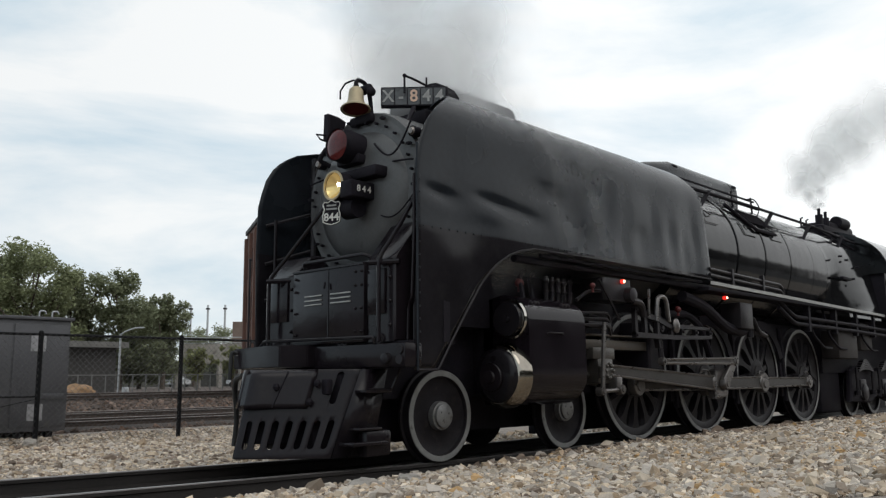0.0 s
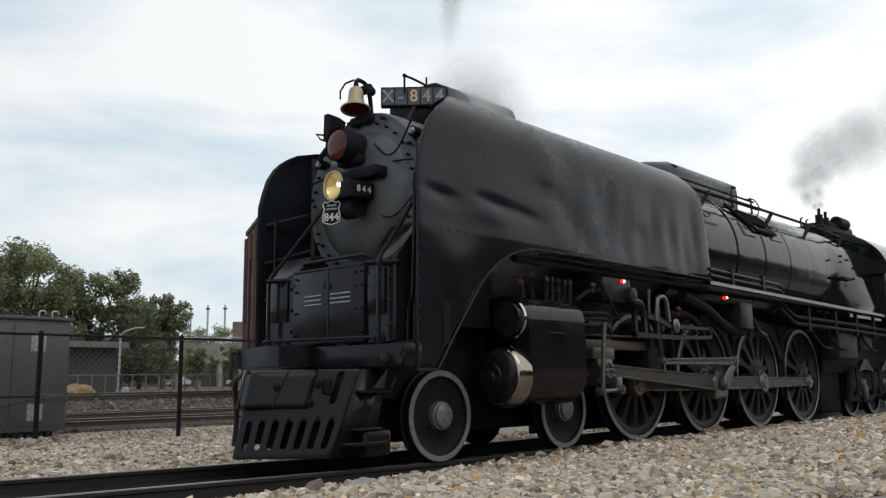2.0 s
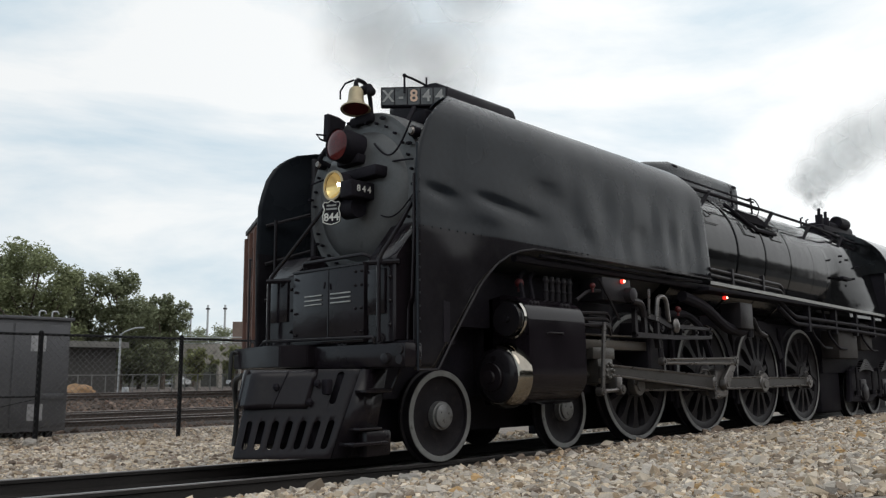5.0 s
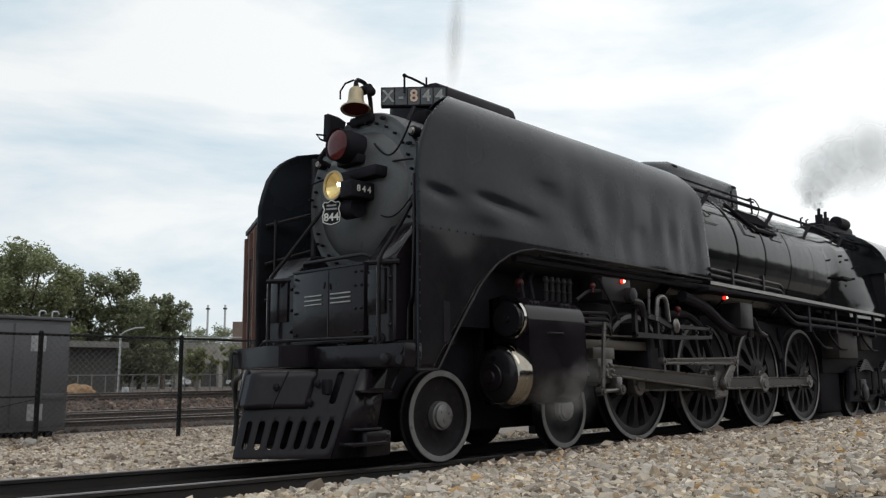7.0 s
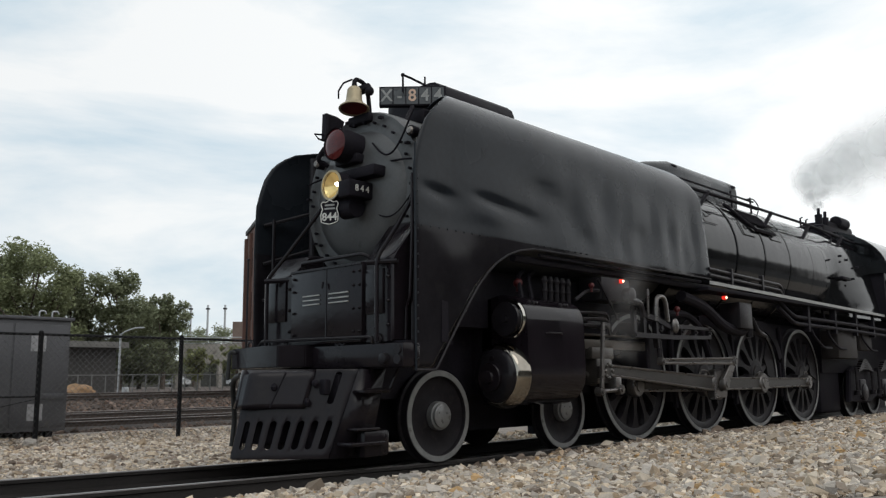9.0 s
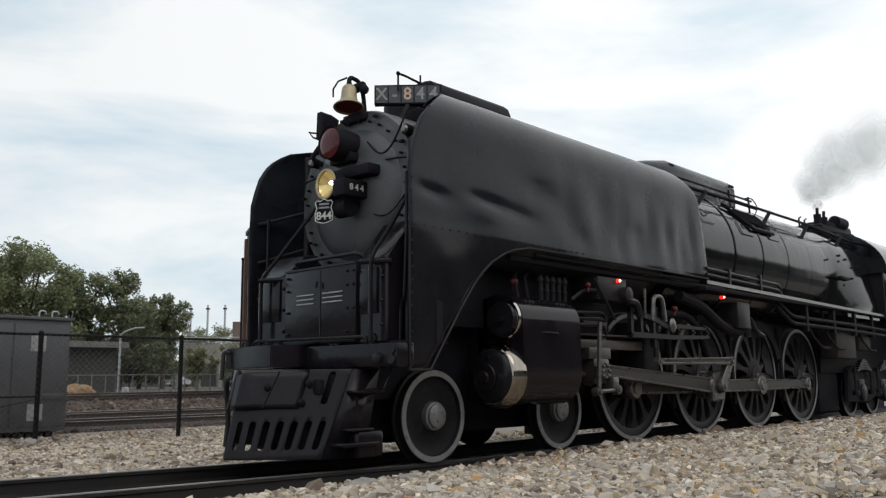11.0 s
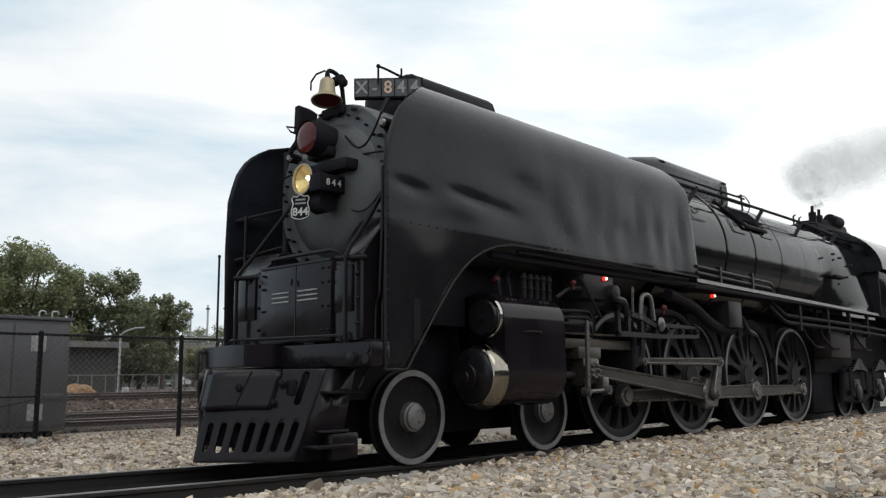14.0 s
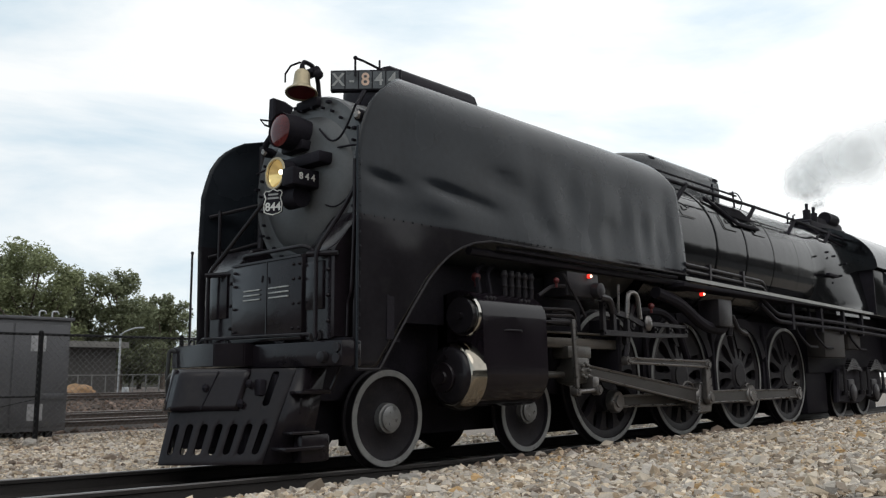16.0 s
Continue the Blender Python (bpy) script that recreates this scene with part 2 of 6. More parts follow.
def plate(bm, outline, y0, y1, bevel=0.0):
    """An upright plate: the outline lies in x and z, its thickness runs from y0 to y1."""
    a = [bm.verts.new((x, y0, z)) for x, z in outline]
    c = [bm.verts.new((x, y1, z)) for x, z in outline]
    n = len(a)
    fs = [bm.faces.new(a), bm.faces.new(c[::-1])]
    for i in range(n):
        fs.append(bm.faces.new((a[(i + 1) % n], a[i], c[i], c[(i + 1) % n])))
    if bevel:
        bmesh.ops.bevel(bm, geom=list(fs[0].edges) + list(fs[1].edges), offset=bevel, segments=1, affect="EDGES")
    return fs


def ball(bm, c, r, seg=10, squash=(1, 1, 1)):
    n = max(4, seg // 2)
    o = Vector(c)
    rings = [[bm.verts.new(o + Vector((0, 0, -r * squash[2])))]]
    for i in range(1, n):
        t = -math.pi / 2 + math.pi * i / n
        rings.append([bm.verts.new(o + Vector((r * math.cos(t) * math.cos(k * 2 * math.pi / seg) * squash[0],
                                               r * math.cos(t) * math.sin(k * 2 * math.pi / seg) * squash[1], r * math.sin(t) * squash[2]))) for k in range(seg)])
    rings.append([bm.verts.new(o + Vector((0, 0, r * squash[2])))])
    for p, q in zip(rings, rings[1:]):
        for k in range(seg):
            j = (k + 1) % seg
            if len(p) == 1:
                bm.faces.new((p[0], q[j], q[k]))
            elif len(q) == 1:
                bm.faces.new((p[k], p[j], q[0]))
            else:
                bm.faces.new((p[k], p[j], q[j], q[k]))


def link(name, bm, mat, sharp=35):
    bmesh.ops.recalc_face_normals(bm, faces=bm.faces)
    me = bpy.data.meshes.new(name)
    for f in bm.faces:
        f.smooth = True
    bm.to_mesh(me)
    bm.free()
    me.set_sharp_from_angle(angle=radians(sharp))
    for m in (mat if isinstance(mat, (list, tuple)) else [mat]):
        me.materials.append(m)
    return new(name, me)


def part(name, bm, mat, parent, label="", sharp=35):
    ob = link(name, bm, mat, sharp)
    ob.parent = parent
    return tagged(ob, label)


def thing(name, label, category, group="", kind="", at=None):
    ob = new(name)
    ob.empty_display_size = 0.2
    if at is not None:
        ob.matrix_basis = at
    return tagged(ob, label, category, group, kind)


def BM():
    return bmesh.new()


def lettering(name, text, size, mat, parent, m, depth=0.004, squeeze=1.0):
    cu = bpy.data.curves.new(name, "FONT")
    cu.body, cu.size, cu.extrude = text, size, depth
    cu.align_x, cu.align_y = "CENTER", "CENTER"
    cu.offset = size * 0.018
    tmp = new(name, cu)
    bpy.context.view_layer.update()
    me = bpy.data.meshes.new_from_object(tmp)
    bpy.data.objects.remove(tmp)
    bpy.data.curves.remove(cu)
    me.transform(Matrix.Diagonal((squeeze, 1, 1, 1)))
    me.materials.clear()
    me.materials.append(mat)
    ob = new(name, me)
    ob.parent = parent
    ob.matrix_basis = m
    return ob


def parts(name, bm, mat, parent, label="", sharp=35):
    """Each separate piece of the bmesh becomes a part of its own."""
    left = set(bm.faces)
    made = []
    while left:
        todo = [left.pop()]
        island = set(todo)
        while todo:
            f = todo.pop()
            for e in f.edges:
                for g in e.link_faces:
                    if g in left:
                        left.discard(g)
                        island.add(g)
                        todo.append(g)
        one = BM()
        where = {}
        for f in island:
            for v in f.verts:
                if v not in where:
                    where[v] = one.verts.new(v.co)
            one.faces.new([where[v] for v in f.verts])
        made.append(part(name, one, mat, parent, label, sharp))
    bm.free()
    return made


# ---- the locomotive ----
loco = thing("steam_locomotive", "large black steam locomotive with smoke deflectors rolling slowly on its track", "locomotive")
R_LEAD, R_DRIVE, R_TRAIL = 0.5207, 0.953, 0.55
LEAD_X = (0.0, 2.436)
DRIVE_X = (4.3385, 6.5737, 8.8089, 11.0441)
TRAIL_X = (13.95, 15.55)
THROW, PIN_ANGLE = 0.38, 200.0
BOILER_Z = 3.15
DEFL_Y = 1.46


def arch_z(x):
    """The height of the deflector's lower edge."""
    pts = [(-1.1, 1.03), (-0.72, 1.03), (-0.495, 1.349), (-0.25, 1.68), (-0.017, 1.975), (0.14, 2.125), (0.289, 2.247), (0.5, 2.361), (0.717, 2.437), (0.997, 2.487), (1.6, 2.497), (6.0, 2.494)]
    for (xa, za), (xb, zb) in zip(pts, pts[1:]):
        if x <= xb:
            return za + (zb - za) * (x - xa) / (xb - xa)
    return 2.494


DENTS = ((-0.74, 2.95, 0.34, 0.075, 0.029), (-0.8, 2.80, 0.3, 0.09, -0.007), (0.30, 2.96, 0.34, 0.075, 0.026), (0.25, 2.80, 0.35, 0.1, -0.006), (0.95, 2.88, 0.3, 0.09, 0.012), (1.9, 3.35, 0.18, 0.12, 0.008), (2.2, 2.72, 0.2, 0.16, 0.010), (3.1, 2.75, 0.16, 0.22, 0.012), (4.0, 3.25, 0.14, 0.25, 0.010), (4.9, 2.85, 0.14, 0.3, 0.012), (5.3, 3.1, 0.1, 0.35, 0.010), (1.3, 3.25, 0.5, 0.14, 0.018), (1.9, 2.95, 0.3, 0.3, 0.016), (2.7, 3.1, 0.3, 0.35, 0.02), (3.6, 2.9, 0.25, 0.4, 0.018), (4.5, 3.0, 0.2, 0.4, 0.02), (0.0, 1.95, 0.3, 0.25, 0.02))


def deflector(side, label):
    """side -1 or 1: one bent sheet with a rolled-in top, dents and a lower arch."""
    bm = BM()
    nu, nv, na = 96, 34, 20
    grid = []
    for i in range(nu + 1):
        u = i / nu
        col = []
        for j in range(nv + na + 1):
            if j <= nv:
                f = j / nv
                x = -1.02 + u * 6.78
                zb = arch_z(x)
                zs = max(2.55, zb + 0.02)
                z = zb + (zs - zb) * f * 2 if f <= 0.5 else zs + (3.15 - zs) * (f - 0.5) * 2
                xr = -1.02 + u * (6.78 - 0.06 * f)
                th, y, zz = 0.0, DEFL_Y, z
            else:
                f = (j - nv) / na
                cz, r = (3.72, 0.62) if side < 0 else (3.60, 0.62)
                if f < 0.25:
                    y, zz, th = DEFL_Y, 3.15 + (cz - 3.15) * f / 0.25, 0.0
                    front = float(np.interp(zz, [3.15, 3.34, 3.52, cz], [-1.02, -0.975, -0.92, -0.82 if side < 0 else -0.87]))
                    back = 5.70 - 0.05 * f / 0.25
                else:
                    th = (f - 0.25) / 0.75 * radians(112)
                    y, zz = DEFL_Y - r + r * math.cos(th), cz + r * math.sin(th)
                    front = float(np.interp(math.degrees(th), [0, 10, 20, 30, 40, 50, 60, 75, 90, 112], [-0.82, -0.73, -0.62, -0.48, -0.34, -0.21, -0.09, 0.03, 0.09, 0.15] if side < 0 else [-0.87, -0.80, -0.68, -0.5, -0.12, 0.45, 0.7, 0.9, 1.0, 1.1]))
                    back = float(np.interp(math.degrees(th), [0, 15, 34, 60, 112], [5.65, 5.6, 5.42, 5.22, 5.05]))
                xr = front + u * (back - front)
            d = noise.noise(Vector((xr * 1.1 + 3, zz * 1.9, side))) * 0.022 + noise.noise(Vector((xr * 3.0, zz * 1.3, 7 + side))) * 0.005
            for dx, dz, wx, wz, deep in DENTS:
                d -= 1.5 * deep * math.exp(-((xr - dx) / wx) ** 2 - ((zz - dz + 0.1 * (xr - dx)) / wz) ** 2)
            d += 0.016 * math.sin(xr * 7.3 + 1.5 * math.sin(xr * 2.1)) * max(0, min(1, (xr - 2.8) / 1.2)) * math.exp(-((zz - 3.1) / 0.5) ** 2)
            d *= min(1, u * 14, (1 - u) * 14) * (1 if th == 0 else 0.5)
            d -= 0.06 * (zz - 2.55) / 1.2 if zz > 2.55 else 0.05 * (2.55 - zz) / 1.5
            col.append(bm.verts.new((xr, side * (y + d), zz)))
        grid.append(col)
    for a, b in zip(grid, grid[1:]):
        for j in range(nv + na):
            f = bm.faces.new((a[j], b[j], b[j + 1], a[j + 1]))
            # Lower faces take the copy darkened for the dark skyline they mirror.
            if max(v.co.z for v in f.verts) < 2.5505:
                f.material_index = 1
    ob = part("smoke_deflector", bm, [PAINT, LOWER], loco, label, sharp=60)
    so = ob.modifiers.new("thickness", "SOLIDIFY")
    so.thickness, so.offset = 0.014, 0
    return ob


near_defl = deflector(-1, "dented satin black steel smoke deflector")
far_defl = deflector(1, "satin black smoke deflector braced inside")


def deflector_trim(side, defl):
    bm = BM()
    y = side * (DEFL_Y + 0.008)
    for k in range(24):
        x = -0.93 + k * 0.135
        ball(bm, (x, y, 2.545), 0.012, 6, (1, 0.7, 1))
    for k in range(15):
        ball(bm, (-0.985, y, 1.15 + k * 0.135), 0.012, 6, (1, 0.7, 1))
    tagged(part("rivet_row", bm, PAINT, defl), kind="stuff")
    bm = BM()
    tube(bm, [(x, y, arch_z(x) + 0.002) for x in [-1.02, -0.73] + [-0.7 + 0.05 * i for i in range(36)]] + [(x, y, 2.496) for x in (1.6, 3, 4.5, 5.74)], 0.013, 6)
    parts("edge_beading", bm, DULL, defl, "worn pale edge beading")
    bm = BM()
    tube(bm, [(-1.02, y, 1.03 + 0.2 * i) for i in range(13)], 0.014, 6)
    parts("edge_beading", bm, PAINT, defl)


deflector_trim(-1, near_defl)
bm = BM()
for z0, z1 in ((2.42, 2.72), (2.92, 3.2), (1.95, 2.2)):
    tube(bm, [(-0.9, 1.42, z0), (-0.1, 1.0, z1)], 0.022, 6)
cyl(bm, (-0.35, 1.12, 2.0), (-0.35, 1.12, 3.85), 0.05, 10)
parts("inside_brace", bm, DULL, far_defl)

# boiler, smokebox and casings
bm = BM()
lathe(bm, (-0.48, 0, BOILER_Z), (1, 0, 0), [(0, 0.97), (0.0, 1.03), (0.05, 1.05), (5.9, 1.05)], 48)
smokebox = part("smokebox", bm, FRONT, loco, "graphite grey smokebox")
bm = BM()
lathe(bm, (-0.48, 0, BOILER_Z), (-1, 0, 0), [(-0.01, 1.0), (0.0, 0.97), (0.01, 0.80), (0.05, 0.76), (0.10, 0.66), (0.15, 0.45), (0.17, 0.2), (0.175, 0)], 48)
part("smokebox_door", bm, FRONT, smokebox, "domed grey smokebox door")
bm = BM()
for k in range(30):
    a = k * 2 * math.pi / 30
    c = Vector((-0.5, 0.9 * math.cos(a), BOILER_Z + 0.9 * math.sin(a)))
    cyl(bm, c, c + Vector((-0.045, 0, 0)), 0.017, 6)
    if k % 3 == 0:
        c2 = Vector((-0.5, 0.98 * math.cos(a + 0.1), BOILER_Z + 0.98 * math.sin(a + 0.1)))
        box(bm, -0.555, -0.5, c2.y - 0.026, c2.y + 0.026, c2.z - 0.014, c2.z + 0.014)
tagged(part("door_dog", bm, SOOT, smokebox), kind="stuff")
bm = BM()
pts = [(-0.56, 0.98 * math.sin(t), BOILER_Z + 0.28 + 0.05 * math.cos(t * 1.2)) for t in np.linspace(-1.3, 1.3, 16)]
tube(bm, pts, 0.012, 6)
tube(bm, [(-0.62, -0.35 - 0.62 * t, 3.72 - 0.62 * math.sin(math.pi * t) * 0.42 + 0.15 * t) for t in np.linspace(0, 1, 16)], 0.012, 6)
tube(bm, [(-0.6, -0.3 - 0.7 * t, 2.93 - 0.18 * math.sin(math.pi * t) + 0.1 * t) for t in np.linspace(0, 1, 16)], 0.009, 6)
parts("conduit", bm, SOOT, smokebox)

bm = BM()
lathe(bm, (5.3, 0, BOILER_Z), (1, 0, 0), [(0, 1.05), (0.0, 1.22), (3.4, 1.235), (6.6, 1.25), (6.62, 0.9)], 64)
boiler = part("boiler_jacket", bm, GLOSS, loco, "glossy black jacketed boiler with bands")
for x in (5.9, 7.35, 8.55, 9.75, 10.95):
    bm = BM()
    lathe(bm, (x, 0, BOILER_Z), (1, 0, 0), [(-0.022, 1.215), (-0.02, 1.245), (0.02, 1.248), (0.022, 1.215)], 64)
    part("boiler_band", bm, GLOSS, boiler)
bm = BM()
def on_boiler(x, z, out=0.006):
    return (x, -math.sqrt(1.24 ** 2 - (z - BOILER_Z) ** 2) - out, z)


for x0, z in ((6.2, 3.66), (7.75, 3.62), (9.0, 3.66)):
    tube(bm, bend([on_boiler(x0, z + 0.16), on_boiler(x0, z + 0.04), on_boiler(x0 + 0.02, z - 0.1), on_boiler(x0 + 0.5, z - 0.1)], 0.03), 0.009, 6)
    tube(bm, bend([on_boiler(x0 + 0.24, z + 0.12), on_boiler(x0 + 0.3, z + 0.06, 0.03), on_boiler(x0 + 0.42, z + 0.08)], 0.03), 0.012, 6)
for x0, x1, z in ((5.95, 7.3, 4.0), (7.4, 8.5, 3.97), (8.6, 9.7, 3.9), (9.8, 10.9, 3.9)):
    tube(bm, [on_boiler(x0, z), on_boiler(x1, z)], 0.007, 6)
parts("inspection_cover", bm, GLOSS, boiler)

# firebox with its flatter sides
bm = BM()
outline = [(-1.44, 2.2), (-1.42, 2.5), (-1.36, 2.85)] + [(-1.30 * math.cos(t), BOILER_Z + 1.24 * math.sin(t)) for t in np.linspace(0.05, math.pi - 0.05, 40)] + [(1.36, 2.85), (1.42, 2.5), (1.44, 2.2)]
n = len(outline)
rings = []
for x, k in ((11.75, 0.0), (12.0, 0.35), (12.35, 1.0), (14.5, 1.02)):
    ring = []
    for i, (y, z) in enumerate(outline):
        t = -0.75 + (math.pi + 1.5) * i / (n - 1)
        cy, cz = -1.252 * math.cos(t), BOILER_Z + 1.252 * math.sin(t)
        ring.append(bm.verts.new((x, cy + (y - cy) * k, cz + (z - cz) * k)))
    rings.append(ring)
for ra, rb in zip(rings, rings[1:]):
    for i in range(n - 1):
        bm.faces.new((ra[i], ra[i + 1], rb[i + 1], rb[i]))
bm.faces.new(rings[-1])
firebox = part("firebox_casing", bm, GLOSS, loco, "glossy firebox casing with washout plugs")
bm = BM()
for x, z in ((12.35, 3.55), (12.75, 3.5), (13.1, 3.1), (12.5, 2.9), (13.3, 2.75), (12.9, 2.75), (13.45, 3.4)):
    cyl(bm, (x, -1.30, z), (x, -1.375, z), 0.024, 8)
parts("washout_plug", bm, SOOT, firebox)
bm = BM()
box(bm, 12.2, 12.75, -1.42, -1.33, 3.02, 3.09, 0.02)
parts("lifting_bracket", bm, SOOT, firebox)

# skyline casing with the chimney, dome casing, sand box
def casing(name, x0, x1, z_top, half, label, z0=3.9, nose=0.35, back=0.25, mat=None):
    bm = BM()
    sec = [(-half, z0), (-half, z_top - 0.18), (-half + 0.04, z_top - 0.08), (-half + 0.12, z_top - 0.015), (-half + 0.22, z_top), (half - 0.22, z_top), (half - 0.12, z_top - 0.015), (half - 0.04, z_top - 0.08), (half, z_top - 0.18), (half, z0)]
    rows = []
    for x, k in ((x0, 0.0), (x0 + nose * 0.4, 0.10), (x0 + nose, 0.2), (x1 - back, 0.2), (x1 - back * 0.4, 0.12), (x1, -0.02)):
        rows.append([bm.verts.new((x, y * (0.7 + 1.5 * max(k, 0)), z if z <= z0 else z0 + (z - z0) * (0.78 + 1.1 * k))) for y, z in sec])
    for a, b in zip(rows, rows[1:]):
        for i in range(len(sec) - 1):
            bm.faces.new((a[i], a[i + 1], b[i + 1], b[i]))
    bm.faces.new(rows[0])
    bm.faces.new(rows[-1][::-1])
    return part(name, bm, mat or PAINT, loco, label, sharp=50)


stack_casing = casing("stack_casing", 0.35, 2.06, 4.755, 0.5, "black casing round the chimney", nose=0.08, back=0.14, mat=SOOT)
bm = BM()
lathe(bm, (1.35, 0, 4.6), (0, 0, 1), [(0, 0.34), (0.09, 0.36), (0.12, 0.33), (0.0, 0.28), (-0.5, 0.26)], 28)
part("chimney_lip", bm, SOOT, stack_casing)
dome_casing = casing("dome_casing", 5.5, 9.35, 4.82, 0.5, "long black casing over domes", nose=1.0)
bm = BM()
for x in (6.6, 9.05):
    ball(bm, (x, -0.42, 4.72), 0.12, 12, (1.3, 0.6, 0.35))
parts("lid", bm, SOOT, dome_casing)

bm = BM()
box(bm, 14.0, 16.4, -0.5, 0.5, 4.2, 4.62, 0.08)
box(bm, 15.0, 16.8, -0.3, 0.45, 4.5, 4.86, 0.1)
for x, h in ((14.55, 5.1), (15.0, 5.08)):
    cyl(bm, (x, -0.2, 4.5), (x, -0.2, h - 0.16), 0.09, 10)
    cyl(bm, (x, -0.2, h - 0.18), (x + 0.03, -0.2, h), 0.04, 8)
for x in (13.3, 13.65):
    tube(bm, [(x, -0.2, 4.3), (x, -0.2, 4.68), (x + 0.12, -0.2, 4.72)], 0.02, 6)
cyl(bm, (15.6, -0.25, 4.88), (16.25, -0.25, 4.88), 0.16, 14)
for x, z in ((13.2, 4.42), (13.9, 4.46), (14.5, 4.5), (15.2, 4.52)):
    ball(bm, (x, -0.42, z), 0.09, 10, (1.4, 0.8, 0.8))
tube(bm, bend([(13.0, -0.5, 4.4), (13.6, -0.75, 4.3), (14.3, -0.85, 4.22), (14.6, -0.95, 4.1)], 0.2), 0.03, 6)
tube(bm, bend([(13.4, -0.6, 4.32), (13.9, -0.95, 4.02), (14.4, -1.0, 3.95)], 0.2), 0.022, 6)
part("turret_housing", bm, SOOT, loco, "dark turret housing with safety valves")

# hand rail and walkway on the boiler
bm = BM()
rail_pts = [(5.2, -1.06, 4.12), (8.0, -1.06, 4.15), (11.5, -1.06, 4.16), (15.0, -1.0, 4.1)]
tube(bm, rail_pts, 0.028, 8)
for x in (6.6, 9.35, 11.35, 13.4):
    tube(bm, [(x + 0.05, -1.06, 4.16), (x - 0.3, -1.03, 3.82)], 0.04, 6)
parts("boiler_handrail", bm, SOOT, loco)
bm = BM()
for (xa, ya, za), (xb, yb, zb) in (((7.7, -0.85, 4.12), (8.35, -1.16, 3.68)), ((8.35, -1.16, 3.68), (9.25, -1.16, 3.68))):
    tube(bm, [(xa, ya, za), (xb, yb, zb)], 0.034, 6)
for k in range(12):
    tube(bm, [(8.0 + k * 0.09, -0.92, 4.05), (8.3 + k * 0.09, -1.08, 3.82)], 0.012, 5)
parts("step_grating", bm, SOOT, loco)
bm = BM()
for z, a, b in ((4.45, 5.5, 9.6), (4.32, 6.4, 9.8)):
    tube(bm, [(a, -0.62, z), (b, -0.62, z + 0.02)], 0.02, 6)
for x in (8.6, 9.5):
    tube(bm, [(x, -0.6, 4.55), (x, -0.62, 4.2)], 0.02, 6)
tube(bm, bend([(9.35, -0.6, 4.5), (9.7, -0.6, 4.55), (9.9, -0.62, 4.4), (9.75, -0.62, 4.2)], 0.1), 0.012, 6)
tube(bm, bend([(12.4, -0.9, 4.0), (12.7, -1.05, 3.9), (13.2, -0.9, 4.1), (13.5, -1.0, 3.85), (13.9, -0.95, 3.95)], 0.15), 0.025, 6)
parts("top_pipework", bm, SOOT, loco)

# running board
bm = BM()
box(bm, 5.5, 16.8, -1.52, -1.2, 2.30, 2.36, 0.008)
run = part("running_board", bm, SOOT, loco, "running board with a pale edge strip")
bm = BM()
vs = box(bm, 5.55, 16.8, -1.535, -1.522, 2.40, 2.455)
for v in vs:
    v.co.z += -0.012 * (v.co.x - 5.55)
part("edge_strip", bm, EDGE, run, "pale grey edge strip")
bm = BM()
for z in (2.56, 2.66):
    tube(bm, bend([(5.65, -1.47, z), (8.5, -1.47, z - 0.05), (8.72, -1.44, z - 0.12), (8.8, -1.42, 2.38)], 0.08), 0.03, 8)
for x in (6.45, 7.7):
    box(bm, x - 0.03, x + 0.03, -1.51, -1.44, 2.4, 2.72)
parts("air_pipe", bm, DULL, run)
bm = BM()
for z in (1.93, 2.06):
    tube(bm, bend([(8.6, -1.38, z + 0.28), (9.2, -1.42, z), (12.5, -1.44, z - 0.03), (16.5, -1.44, z - 0.1)], 0.2), 0.04, 8)
for x in (9.9, 11.4, 12.7, 13.9):
    box(bm, x - 0.05, x + 0.05, -1.47, -1.36, 1.8, 2.3)
for x in (10.2, 11.1, 13.2):
    tube(bm, bend([(x, -1.3, 2.3), (x, -1.4, 1.75), (x + 0.5, -1.42, 1.5), (x + 1.0, -1.4, 1.5)], 0.15), 0.025, 6)
parts("brake_pipework", bm, SOOT, run)
bm = BM()
box(bm, 11.7, 12.9, -1.38, -1.0, 1.3, 1.9, 0.04)
box(bm, 13.2, 14.0, -1.36, -1.0, 1.5, 2.1, 0.04)
parts("ash_pan", bm, material("brown_rusty_sheet", (0.017, 0.013, 0.0125), 0.7, 0, 3, 0.4, 0.3, 20), loco, "rust-brown ash pan sides")

# cab
bm = BM()
for s in (-1, 1):
    box(bm, 14.62, 17.2, s * 1.55 - 0.03, s * 1.55 + 0.03, 2.3, 3.8, 0.01)
cab = parts("cab", bm, GLOSS, loco, "black steel cab with an arched roof")[0]
bm = BM()
box(bm, 14.53, 14.6, -1.585, 1.585, 2.3, 3.75, 0.005)
box(bm, 17.1, 17.16, -1.5, 1.5, 1.2, 3.8, 0.005)
parts("cab_wall", bm, SOOT, cab)
bm = BM()
arc = [(-1.72 * math.cos(t), 3.38 + 1.13 * math.sin(t)) for t in np.linspace(0, math.pi, 32)]
for x0, x1, d in ((14.45, 17.3, 0.0),):
    ra = [bm.verts.new((x0, y, z)) for y, z in arc]
    rb = [bm.verts.new((x1, y, z)) for y, z in arc]
    rc = [bm.verts.new((x0, y * 0.96, z - 0.05)) for y, z in arc]
    for i in range(len(arc) - 1):
        bm.faces.new((ra[i], ra[i + 1], rb[i + 1], rb[i]))
        bm.faces.new((rc[i], rc[i + 1], ra[i + 1], ra[i]))
    bm.faces.new(rc)
part("cab_roof", bm, [GLOSS], cab)
bm = BM()
